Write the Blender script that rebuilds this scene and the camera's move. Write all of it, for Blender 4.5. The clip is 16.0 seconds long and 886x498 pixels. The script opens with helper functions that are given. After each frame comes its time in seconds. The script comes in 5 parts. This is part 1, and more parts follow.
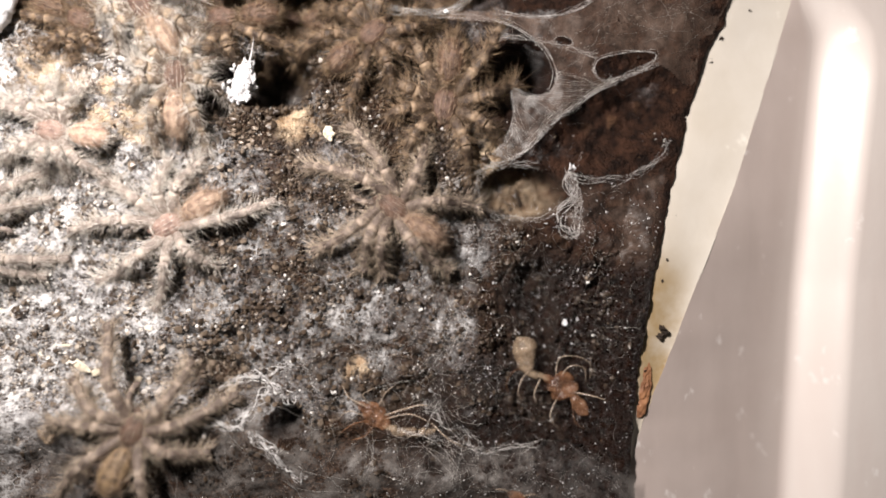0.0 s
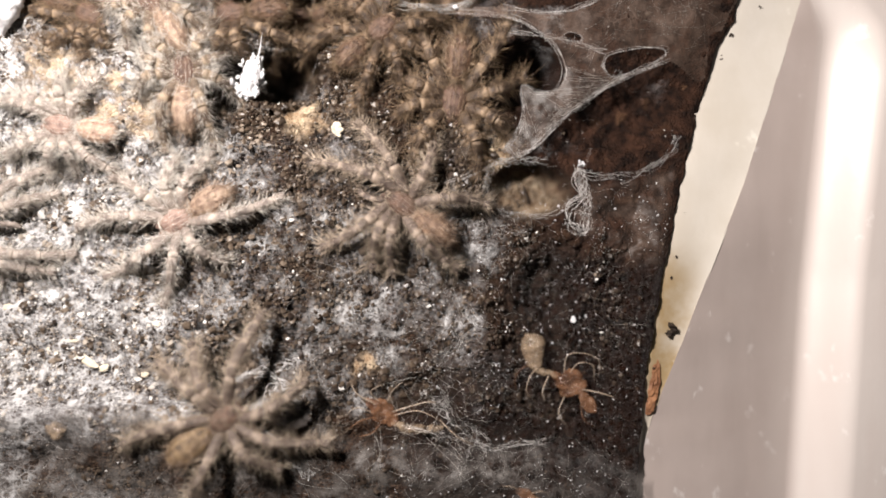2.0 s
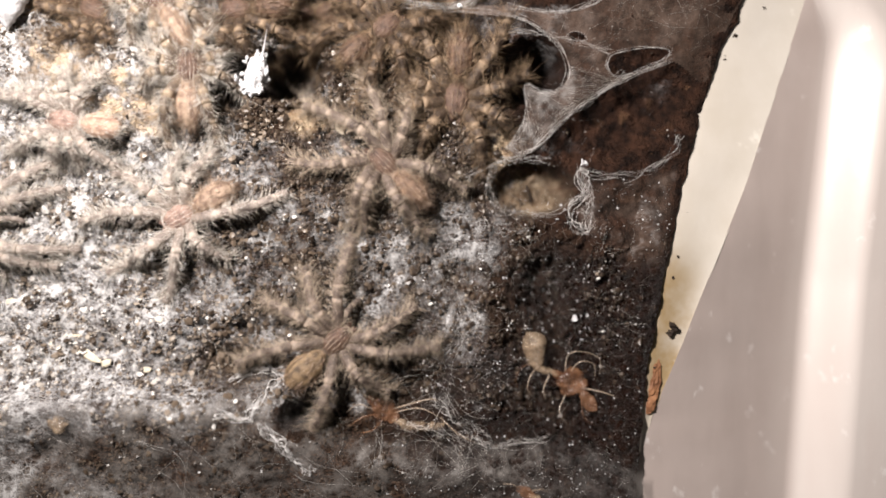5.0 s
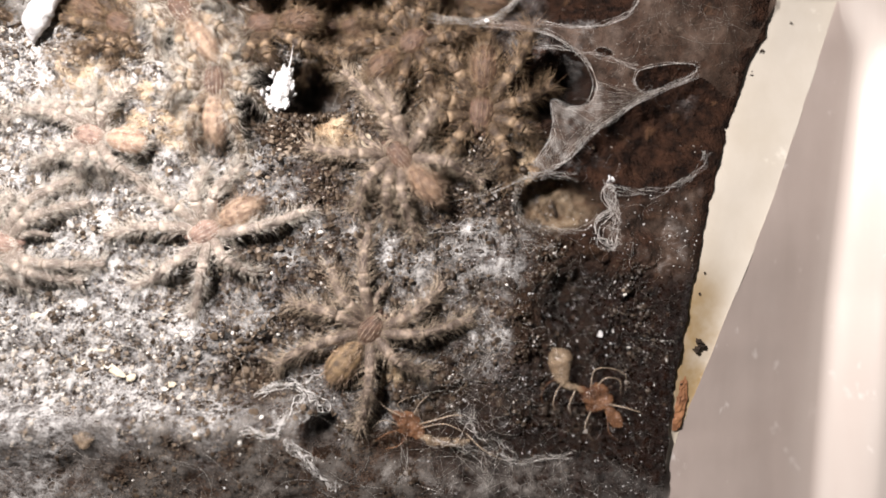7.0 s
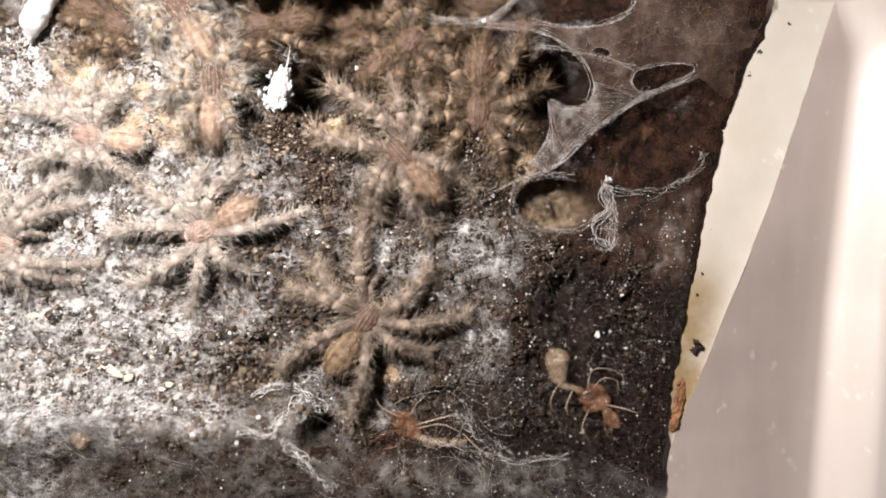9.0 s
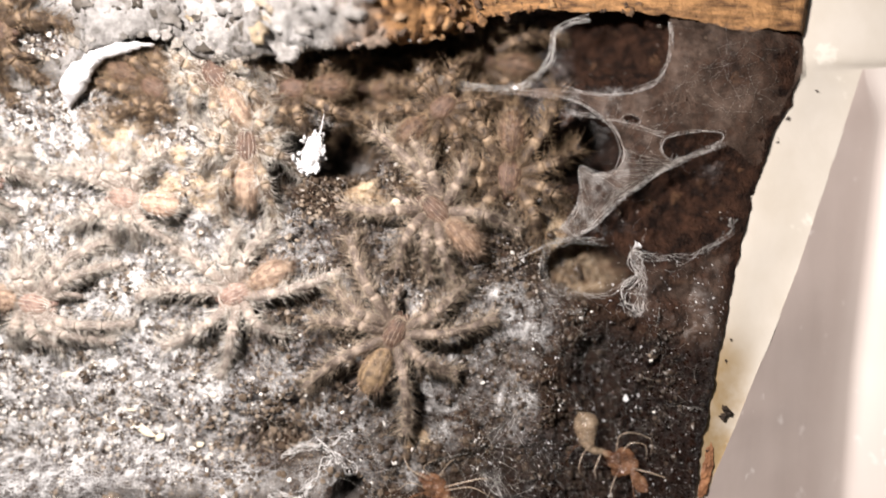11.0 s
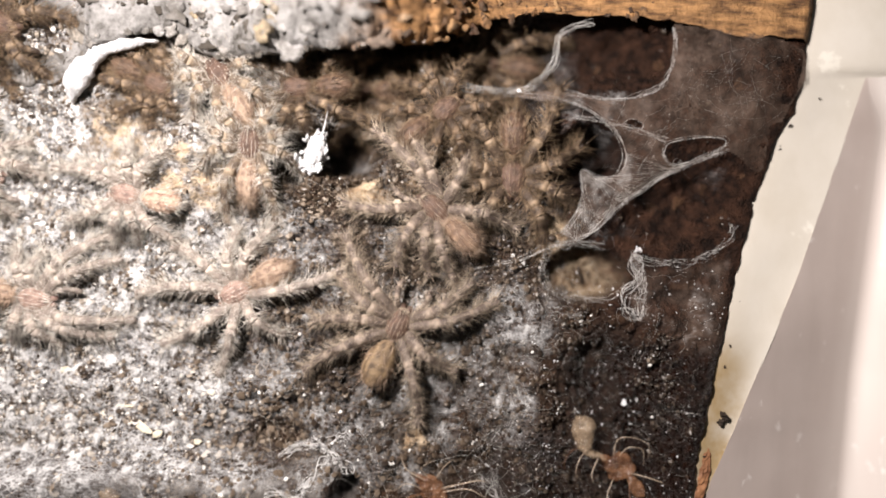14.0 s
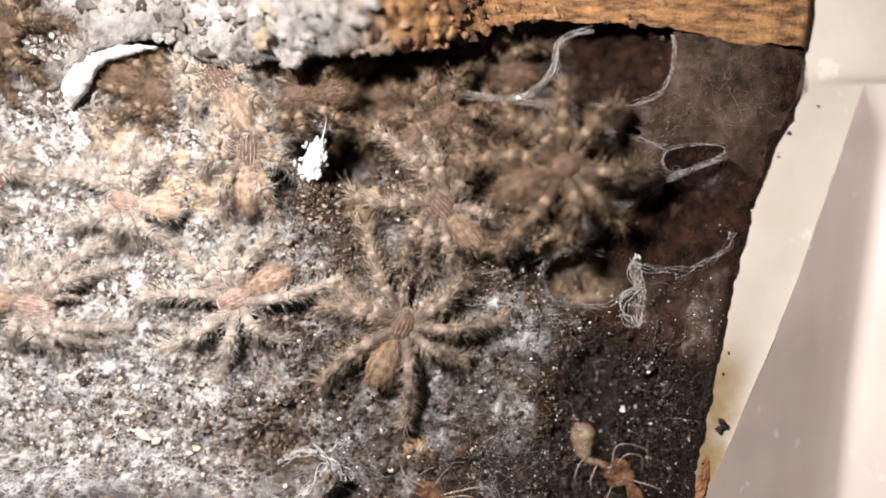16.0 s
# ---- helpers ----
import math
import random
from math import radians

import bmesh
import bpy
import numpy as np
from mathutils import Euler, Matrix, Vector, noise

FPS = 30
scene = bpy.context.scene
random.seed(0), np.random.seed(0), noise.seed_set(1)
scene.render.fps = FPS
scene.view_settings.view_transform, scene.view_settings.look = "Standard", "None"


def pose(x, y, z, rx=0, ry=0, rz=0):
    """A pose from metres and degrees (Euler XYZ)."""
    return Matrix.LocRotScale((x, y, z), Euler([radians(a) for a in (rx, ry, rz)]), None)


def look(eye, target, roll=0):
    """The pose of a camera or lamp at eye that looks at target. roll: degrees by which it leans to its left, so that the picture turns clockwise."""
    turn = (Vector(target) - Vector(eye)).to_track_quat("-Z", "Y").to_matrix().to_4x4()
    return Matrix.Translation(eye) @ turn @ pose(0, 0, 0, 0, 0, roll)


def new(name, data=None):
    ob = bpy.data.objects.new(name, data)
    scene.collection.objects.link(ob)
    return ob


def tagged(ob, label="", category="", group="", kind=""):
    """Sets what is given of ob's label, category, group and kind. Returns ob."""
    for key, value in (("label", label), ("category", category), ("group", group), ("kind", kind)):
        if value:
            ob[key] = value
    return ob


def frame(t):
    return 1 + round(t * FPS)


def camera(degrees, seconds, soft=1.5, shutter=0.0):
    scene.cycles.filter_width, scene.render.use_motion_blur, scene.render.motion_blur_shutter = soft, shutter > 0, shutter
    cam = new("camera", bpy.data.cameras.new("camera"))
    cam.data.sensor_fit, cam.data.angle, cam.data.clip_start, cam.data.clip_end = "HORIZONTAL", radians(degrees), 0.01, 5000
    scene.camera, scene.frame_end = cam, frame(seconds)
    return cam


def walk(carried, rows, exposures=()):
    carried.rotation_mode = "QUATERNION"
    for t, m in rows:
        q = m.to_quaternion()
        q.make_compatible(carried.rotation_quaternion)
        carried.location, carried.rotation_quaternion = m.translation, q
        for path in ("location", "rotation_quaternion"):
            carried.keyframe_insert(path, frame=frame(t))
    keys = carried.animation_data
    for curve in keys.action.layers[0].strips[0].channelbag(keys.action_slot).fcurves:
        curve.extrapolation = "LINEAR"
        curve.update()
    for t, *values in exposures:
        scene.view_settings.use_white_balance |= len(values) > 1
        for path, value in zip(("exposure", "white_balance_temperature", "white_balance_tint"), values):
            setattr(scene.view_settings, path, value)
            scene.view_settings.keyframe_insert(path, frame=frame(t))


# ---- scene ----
MM = 0.001
cam = camera(62.0, 16.0, soft=1.8, shutter=0.5)
# seconds, eye in millimetres over the bark, degrees of tilt
ROWS = [
    (0.0, -0.102, 0.169, 64.983, 0.138, -0.139, -0.251),
    (0.5, -0.323, 0.346, 65.065, 0.059, -0.300, -0.181),
    (1.0, -0.346, 0.196, 65.042, 0.133, -0.179, 0.000),
    (1.5, -0.292, -0.133, 64.931, 0.286, 0.003, -0.074),
    (2.0, -0.685, -0.093, 64.817, 0.092, 0.001, -0.100),
    (2.5, -0.965, -0.078, 64.884, -0.015, -0.013, 0.176),
    (3.0, -0.866, 0.034, 65.017, -0.144, -0.031, 0.158),
    (3.5, -0.638, -0.152, 64.992, 0.120, -0.040, 0.167),
    (6.0, -1.837, 0.437, 64.969, -0.259, 0.091, 0.447),
    (6.5, -2.696, 1.031, 64.984, 0.006, 0.139, 0.403),
    (7.0, -3.160, 1.384, 64.813, -0.187, 0.014, 0.533),
    (7.5, -3.219, 1.211, 64.807, -0.265, -0.021, 0.660),
    (8.0, -3.081, 1.267, 64.774, -0.231, 0.028, 0.595),
    (10.5, -2.766, 2.632, 64.999, 0.141, 0.230, 0.561),
    (11.0, -4.998, 5.878, 65.421, 0.781, 0.579, 1.031),
    (11.5, -5.673, 6.564, 65.698, 0.973, 0.558, 1.339),
    (12.0, -5.103, 6.158, 65.850, 0.896, 0.591, 1.566),
    (12.5, -5.470, 5.888, 65.501, 0.822, 0.445, 1.916),
    (13.0, -5.305, 5.710, 65.496, 0.761, 0.536, 1.938),
    (13.5, -5.473, 5.781, 65.460, 0.777, 0.400, 1.959),
    (14.0, -5.211, 5.969, 65.433, 0.812, 0.444, 1.985),
    (14.5, -5.054, 6.123, 65.458, 0.804, 0.444, 2.031),
    (15.0, -5.278, 6.263, 65.516, 0.764, 0.230, 2.099),
    (15.5, -5.216, 6.559, 65.472, 0.742, 0.378, 2.037),
    (16.0, -5.405, 6.690, 65.480, 0.710, 0.228, 2.019),
]
walk(cam, [(t, pose(x * MM, y * MM, z * MM, a, b, c)) for t, x, y, z, a, b, c in ROWS], [(0.0, 0.04), (8.2, 0.04), (10.3, 0.1), (11.0, 0.17), (12.0, 0.18), (12.8, 0.08), (13.5, 0.02), (16.0, 0.02)])
cam.data.dof.use_dof = True
cam.data.dof.focus_distance = 0.0640
cam.data.dof.aperture_fstop = 5.6

# ---- light: one small white torch up and to the left, a dim warm room ----
world = bpy.data.worlds.new("room")
scene.world = world
world.use_nodes = True
world.node_tree.nodes["Background"].inputs["Color"].default_value = (1.0, 0.9, 0.83, 1)
world.node_tree.nodes["Background"].inputs["Strength"].default_value = 0.034
torch = new("torch", bpy.data.lights.new("torch", "AREA"))
torch.data.shape, torch.data.size, torch.data.energy = "DISK", 0.007, 0.176
torch.data.color = (1.0, 0.925, 0.885)
torch.matrix_world = look((-0.034, 0.034, 0.066), (-0.002, 0.005, 0.0))


# ---- helpers ----
def lattice(ix, iy, seed):
    h = (ix.astype(np.int64) * 374761393 + iy.astype(np.int64) * 668265263 + seed * 144665) & 0x7FFFFFFF
    h = ((h ^ (h >> 13)) * 1274126177) & 0x7FFFFFFF
    return ((h ^ (h >> 16)) & 0xFFFF) / 65535.0


def vnoise(x, y, seed=0):
    ix, iy = np.floor(x), np.floor(y)
    fx, fy = x - ix, y - iy
    fx, fy = fx * fx * (3 - 2 * fx), fy * fy * (3 - 2 * fy)
    a, b = lattice(ix, iy, seed), lattice(ix + 1, iy, seed)
    c, d = lattice(ix, iy + 1, seed), lattice(ix + 1, iy + 1, seed)
    return (a + (b - a) * fx) * (1 - fy) + (c + (d - c) * fx) * fy


def fbm(x, y, scale, octaves=4, seed=0):
    x, y = np.asarray(x, float), np.asarray(y, float)
    total, amp, norm = 0.0, 1.0, 0.0
    for k in range(octaves):
        total = total + amp * (vnoise(x * scale + 17.3 * k, y * scale - 9.1 * k, seed + k) - 0.5)
        norm += amp
        amp, scale = amp * 0.55, scale * 2.03
    return total / norm * 2


def smooth(a, b, x):
    u = np.clip((np.asarray(x, float) - a) / (b - a), 0, 1)
    return u * u * (3 - 2 * u)


def blob(x, y, cx, cy, rx, ry, turn=0.0, power=1.0):
    c, s = math.cos(radians(turn)), math.sin(radians(turn))
    u, v = (x - cx) * c + (y - cy) * s, -(x - cx) * s + (y - cy) * c
    return np.exp(-(((u / rx) ** 2 + (v / ry) ** 2) ** power))


def mk(name, verts, faces, material, parent=None, label="", soft=True, attrs=None):
    """One mesh object from millimetre corners."""
    me = bpy.data.meshes.new(name)
    V = np.asarray(verts, np.float32) * MM
    if isinstance(faces, np.ndarray):
        n = faces.shape[1]
        me.vertices.add(len(V))
        me.vertices.foreach_set("co", V.ravel())
        me.loops.add(faces.size)
        me.loops.foreach_set("vertex_index", faces.astype(np.int32).ravel())
        me.polygons.add(len(faces))
        me.polygons.foreach_set("loop_start", np.arange(0, faces.size, n, dtype=np.int32))
        me.update(calc_edges=True)
    else:
        me.from_pydata(V.tolist(), [], faces)
    for key, values in (attrs or {}).items():
        layer = me.attributes.new(key, "FLOAT", "POINT")
        layer.data.foreach_set("value", np.asarray(values, np.float32))
    me.polygons.foreach_set("use_smooth", np.full(len(me.polygons), soft))
    me.update()
    me.materials.append(material)
    ob = new(name, me)
    if parent is not None:
        ob.parent = parent
    if label:
        ob["label"] = label
    return ob


def quads(nu, nv, closed=False):
    i, j = np.meshgrid(np.arange(nu - 1), np.arange(nv if closed else nv - 1), indexing="ij")
    k = (j + 1) % nv
    return np.stack([i * nv + j, (i + 1) * nv + j, (i + 1) * nv + k, i * nv + k], -1).reshape(-1, 4)


def tube(points, radii, sides=6):
    """A swept tube with pointed ends: corners and faces."""
    P = np.asarray(points, float)
    T = np.gradient(P, axis=0)
    T /= np.linalg.norm(T, axis=1)[:, None] + 1e-9
    up = np.where(np.abs(T[:, 2:3]) > 0.9, [[1.0, 0, 0]], [[0, 0, 1.0]])
    A = np.cross(T, up)
    A /= np.linalg.norm(A, axis=1)[:, None] + 1e-9
    B = np.cross(A, T)
    w = np.arange(sides) * 2 * math.pi / sides
    r = np.asarray(radii, float)[:, None, None] * np.ones((len(P), 1, 1))
    V = P[:, None] + r * (np.cos(w)[None, :, None] * A[:, None] + np.sin(w)[None, :, None] * B[:, None])
    return V.reshape(-1, 3), quads(len(P), sides, True)


def join(pieces):
    V, F, n = [], [], 0
    for v, f in pieces:
        V.append(v)
        F.append(f + n)
        n += len(v)
    return np.concatenate(V), np.concatenate(F)


def spline(points, n):
    """A rounded line through the given points."""
    P = np.asarray(points, float)
    t = np.linspace(0, len(P) - 1, n)
    i = np.clip(t.astype(int), 0, len(P) - 2)
    u = (t - i)[:, None]
    p0, p1, p2, p3 = P[np.maximum(i - 1, 0)], P[i], P[i + 1], P[np.minimum(i + 2, len(P) - 1)]
    return 0.5 * (2 * p1 + (p2 - p0) * u + (2 * p0 - 5 * p1 + 4 * p2 - p3) * u**2 + (3 * p1 - 3 * p2 + p3 - p0) * u**3)


def inside(x, y, poly):
    hit = np.zeros(np.shape(x), bool)
    for (ax, ay), (bx, by) in zip(poly, poly[1:] + poly[:1]):
        hit ^= ((ay > y) != (by > y)) & (x < (bx - ax) * (y - ay) / (by - ay + 1e-12) + ax)
    return hit


def egg(cx, cy, cz, rx, ry, rz, nu=18, nv=20, taper=0.0):
    """A rounded body along y: corners, faces and the normals."""
    u, v = np.linspace(0.03, math.pi - 0.03, nu), np.arange(nv) * 2 * math.pi / nv
    U, W = np.meshgrid(u, v, indexing="ij")
    k = 1 + taper * np.cos(U)
    N = np.stack([np.sin(U) * np.cos(W), np.cos(U), np.sin(U) * np.sin(W)], -1)
    V = np.stack([cx + rx * k * N[..., 0], cy + ry * N[..., 1], cz + rz * k * N[..., 2]], -1)
    return V.reshape(-1, 3), quads(nu, nv, True), N.reshape(-1, 3)


# ---- materials ----
class Nodes:
    def __init__(self, name):
        self.material = bpy.data.materials.new(name)
        self.material.use_nodes = True
        self.tree = self.material.node_tree
        self.shader = self.tree.nodes["Principled BSDF"]
        self.out = self.tree.nodes["Material Output"]
        self.place = self.add("ShaderNodeTexCoord").outputs["Object"]

    def add(self, kind, **props):
        n = self.tree.nodes.new(kind)
        for key, value in props.items():
            setattr(n, key, value)
        return n

    def link(self, a, b):
        if isinstance(a, (int, float)):
            b.default_value = a
        elif isinstance(a, tuple):
            b.default_value = (*a, 1) if len(a) == 3 else a
        else:
            self.tree.links.new(a, b)

    def noise(self, scale, detail=4.0, rough=0.6, stretch=None):
        n = self.add("ShaderNodeTexNoise")
        n.inputs["Scale"].default_value, n.inputs["Detail"].default_value, n.inputs["Roughness"].default_value = scale, detail, rough
        src = self.place
        if stretch:
            mp = self.add("ShaderNodeMapping")
            self.link(src, mp.inputs["Vector"])
            mp.inputs["Scale"].default_value, mp.inputs["Rotation"].default_value = stretch[0], stretch[1]
            src = mp.outputs["Vector"]
        self.link(src, n.inputs["Vector"])
        return n.outputs["Fac"]

    def cells(self, scale, out="Color", feature="F1"):
        n = self.add("ShaderNodeTexVoronoi", feature=feature)
        n.inputs["Scale"].default_value = scale
        self.link(self.place, n.inputs["Vector"])
        return n.outputs[out]

    def ramp(self, value, *stops):
        n = self.add("ShaderNodeValToRGB")
        self.link(value, n.inputs["Fac"])
        while len(n.color_ramp.elements) < len(stops):
            n.color_ramp.elements.new(0.5)
        for e, (p, c) in zip(n.color_ramp.elements, stops):
            e.position = p
            e.color = (*c, 1) if isinstance(c, tuple) else (c, c, c, 1)
        return n.outputs["Color"]

    def mix(self, f, a, b, blend="MIX"):
        n = self.add("ShaderNodeMix", data_type="RGBA", blend_type=blend)
        self.link(f, n.inputs[0]), self.link(a, n.inputs[6]), self.link(b, n.inputs[7])
        return n.outputs[2]

    def math(self, op, a, b=0.0):
        n = self.add("ShaderNodeMath", operation=op, use_clamp=op in ("ADD", "SUBTRACT"))
        self.link(a, n.inputs[0]), self.link(b, n.inputs[1])
        return n.outputs[0]

    def attr(self, name):
        return self.add("ShaderNodeAttribute", attribute_name=name).outputs["Fac"]

    def bump(self, height, distance, strength=1.0):
        n = self.add("ShaderNodeBump")
        n.inputs["Distance"].default_value, n.inputs["Strength"].default_value = distance, strength
        self.link(height, n.inputs["Height"])
        self.link(n.outputs["Normal"], self.shader.inputs["Normal"])

    def done(self, color, rough=0.7, spec=0.3, **more):
        self.link(color, self.shader.inputs["Base Color"])
        self.link(rough, self.shader.inputs["Roughness"])
        self.shader.inputs["Specular IOR Level"].default_value = spec
        for key, value in more.items():
            self.link(value, self.shader.inputs[key.replace("_", " ")])
        return self.material


def soil_material():
    k = Nodes("webbed soil")
    grain = k.cells(5200)
    tone = k.ramp(grain, (0.0, (0.008, 0.005, 0.003)), (0.5, (0.04, 0.02, 0.0115)), (0.85, (0.092, 0.052, 0.031)), (1.0, (0.3, 0.24, 0.18)))
    col = k.mix(k.ramp(k.noise(420, 5), (0.38, 0.0), (0.62, 1.0)), tone, (0.028, 0.016, 0.01))
    bark = k.mix(k.ramp(k.noise(700, 6, 0.7), (0.4, 0.0), (0.65, 1.0)), (0.009, 0.0045, 0.003), (0.05, 0.023, 0.0135))
    bark = k.mix(k.ramp(k.cells(900), (0.84, 0.0), (0.95, 0.5)), bark, (0.13, 0.07, 0.038))
    col = k.mix(k.attr("bark"), col, bark)
    wood = k.mix(k.ramp(k.noise(1100, 7, 0.75), (0.36, 0.0), (0.64, 1.0)), (0.34, 0.22, 0.125), (0.78, 0.63, 0.45))
    col = k.mix(k.attr("wood"), col, wood)
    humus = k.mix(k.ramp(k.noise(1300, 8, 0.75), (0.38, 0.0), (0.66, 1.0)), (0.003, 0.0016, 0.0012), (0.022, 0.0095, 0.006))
    humus = k.mix(k.ramp(k.cells(3600), (0.9, 0.0), (0.97, 0.6)), humus, (0.14, 0.09, 0.06))
    # this mask holds true humus and the painted shade of the holes
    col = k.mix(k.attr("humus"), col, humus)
    fibre = k.math("MULTIPLY", k.noise(2600, 6, 0.75), k.noise(900, 5, 0.7, ((1, 4, 1), (0, 0, 0.6))))
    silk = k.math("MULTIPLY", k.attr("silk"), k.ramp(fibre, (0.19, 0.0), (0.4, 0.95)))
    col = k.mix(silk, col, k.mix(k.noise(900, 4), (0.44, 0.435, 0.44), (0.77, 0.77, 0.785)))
    # white specks of the soil, which also paint glints into its colour
    glint_specks = k.math("MULTIPLY", k.ramp(k.cells(1900, "Distance"), (0.10, 1.0), (0.16, 0.0)), k.math("MULTIPLY", k.ramp(k.noise(260, 3), (0.48, 0.0), (0.54, 1.0)), k.ramp(k.cells(1900), (0.62, 0.0), (0.8, 1.0))))
    col = k.mix(glint_specks, col, (0.62, 0.59, 0.55))
    rel = k.math("ADD", k.math("MULTIPLY", k.noise(2200, 6, 0.7), 0.6), k.math("MULTIPLY", k.cells(5200, "Distance"), 0.4))
    k.bump(rel, 0.0006, 1.0)
    return k.done(col, k.mix(k.attr("humus"), k.ramp(k.noise(1800), (0.3, 0.55), (0.7, 0.9)), k.ramp(k.noise(2400), (0.35, 0.16), (0.65, 0.5))), 0.2, Specular_IOR_Level=k.math("ADD", 0.14, k.math("MULTIPLY", k.attr("humus"), 0.22)))


def grit_material():
    k = Nodes("grit")
    r = k.add("ShaderNodeNewGeometry").outputs["Random Per Island"]
    col = k.ramp(k.math("MULTIPLY", r, k.attr("pale")), (0.0, (0.02, 0.013, 0.009)), (0.35, (0.075, 0.053, 0.036)), (0.62, (0.2, 0.155, 0.115)), (0.84, (0.4, 0.345, 0.285)), (1.0, (0.68, 0.655, 0.62)))
    return k.done(col, 0.42, 0.5)


def silk_material(name, white, tint, low, high, scale=1500, lo=0.35, hi=0.65):
    """Matted silk: threads that scatter, gaps that let one see through."""
    k = Nodes(name)
    k.link((white * tint[0], white * tint[1], white * tint[2]), k.shader.inputs["Base Color"])
    k.shader.inputs["Roughness"].default_value = 0.5
    net = k.ramp(k.cells(scale, "Distance", "DISTANCE_TO_EDGE"), (0.0, 1.0), (0.09, 0.0))
    net2 = k.ramp(k.cells(scale * 0.43, "Distance", "DISTANCE_TO_EDGE"), (0.0, 0.8), (0.05, 0.0))
    mat = k.ramp(k.noise(scale * 0.6, 8, 0.72), (lo, low), (hi, high))
    cover = k.math("MAXIMUM", mat, k.math("MULTIPLY", k.math("MAXIMUM", net, net2), k.ramp(k.noise(scale * 0.3, 3), (0.4, 0.05), (0.65, high))))
    cover = k.math("MULTIPLY", cover, k.attr("cover"))
    mix = k.add("ShaderNodeMixShader")
    clear = k.add("ShaderNodeBsdfTransparent")
    k.link(cover, mix.inputs[0]), k.link(clear.outputs[0], mix.inputs[1]), k.link(k.shader.outputs[0], mix.inputs[2])
    k.link(mix.outputs[0], k.out.inputs["Surface"])
    return k.material


def plain(name, a, b, scale, rough=0.6, spec=0.4, bump=0.0, **more):
    k = Nodes(name)
    n = k.noise(scale, 5, 0.65)
    col = k.mix(k.ramp(n, (0.35, 0.0), (0.68, 1.0)), a, b)
    if bump:
        k.bump(k.noise(scale * 2, 5), bump)
    return k.done(col, rough, spec, **more)


def leg_material(name, pale, dark):
    k = Nodes(name)
    f = k.math("MULTIPLY", k.attr("band"), k.ramp(k.noise(1500, 4), (0.25, 0.6), (0.6, 1.0)))
    k.bump(k.noise(4200, 4), 0.00016)
    col = k.mix(f, pale, dark)
    col = k.mix(k.ramp(k.noise(2300, 5, 0.7), (0.4, 0.4), (0.56, 0.0)), col, tuple(0.5 * c for c in dark))
    return k.done(k.mix(k.ramp(k.noise(3600, 3), (0.6, 0.0), (0.72, 0.5)), col, pale), 0.5, 0.4)


SOIL, GRIT = soil_material(), grit_material()
FILM = silk_material("silk film", 0.74, (1, 0.985, 0.975), 0.0, 0.85, 1500, 0.48, 0.66)
SHEET = silk_material("silk sheet", 0.135, (1, 0.69, 0.53), 0.16, 0.78, 900, 0.42, 0.72)
WISP = silk_material("wispy silk", 0.62, (1, 0.96, 0.92), 0.12, 0.85, 1300, 0.38, 0.64)
BRIGHT = silk_material("bright silk", 0.8, (1, 0.98, 0.96), 0.3, 1.0, 1300, 0.34, 0.6)
FELT = silk_material("dimmed felt silk", 0.2, (1, 0.91, 0.84), 0.03, 0.8, 1000, 0.44, 0.64)
THREAD = plain("silk thread", (0.2, 0.185, 0.17), (0.5, 0.48, 0.45), 900, 0.35, 0.5)
HAIR_B = plain("brown hair", (0.04, 0.023, 0.015), (0.37, 0.26, 0.16), 1200, 0.4, 0.5)
HAIR_R = plain("russet hair", (0.17, 0.105, 0.07), (0.66, 0.5, 0.375), 1200, 0.4, 0.5)
HAIR_F = plain("tan hair", (0.16, 0.115, 0.08), (0.6, 0.5, 0.39), 1200, 0.4, 0.5)
HAIR = plain("pale hair", (0.42, 0.37, 0.315), (0.84, 0.79, 0.72), 1200, 0.4, 0.5)
LEG = leg_material("grey banded leg", (0.53, 0.455, 0.39), (0.22, 0.178, 0.155))
LEG_M = leg_material("olive banded leg", (0.36, 0.28, 0.2), (0.09, 0.063, 0.046))
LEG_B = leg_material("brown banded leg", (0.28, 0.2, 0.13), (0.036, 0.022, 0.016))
LEG_F = leg_material("tan banded leg", (0.36, 0.285, 0.225), (0.085, 0.061, 0.051))
# brown taken darker, so the ledge's shade sits in the leg colour
LEG_SHADED = leg_material("shaded brown leg", (0.2, 0.135, 0.085), (0.022, 0.013, 0.009))
ROSE = leg_material("rosy shield", (0.36, 0.25, 0.205), (0.13, 0.066, 0.05))
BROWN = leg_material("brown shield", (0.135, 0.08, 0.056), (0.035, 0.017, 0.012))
STRIPE = leg_material("striped rosy abdomen", (0.5, 0.37, 0.27), (0.13, 0.07, 0.048))
STRIPE_E = leg_material("striped brown abdomen", (0.3, 0.195, 0.125), (0.07, 0.036, 0.025))
STRIPE_P = leg_material("striped cream abdomen", (0.6, 0.45, 0.34), (0.3, 0.16, 0.115))
STRIPE_B = leg_material("striped ochre abdomen", (0.32, 0.22, 0.125), (0.03, 0.016, 0.01))
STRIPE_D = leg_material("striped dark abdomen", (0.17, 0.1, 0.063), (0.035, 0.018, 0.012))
EYE = plain("dark eye", (0.01, 0.008, 0.008), (0.02, 0.015, 0.012), 900, 0.12, 0.6)


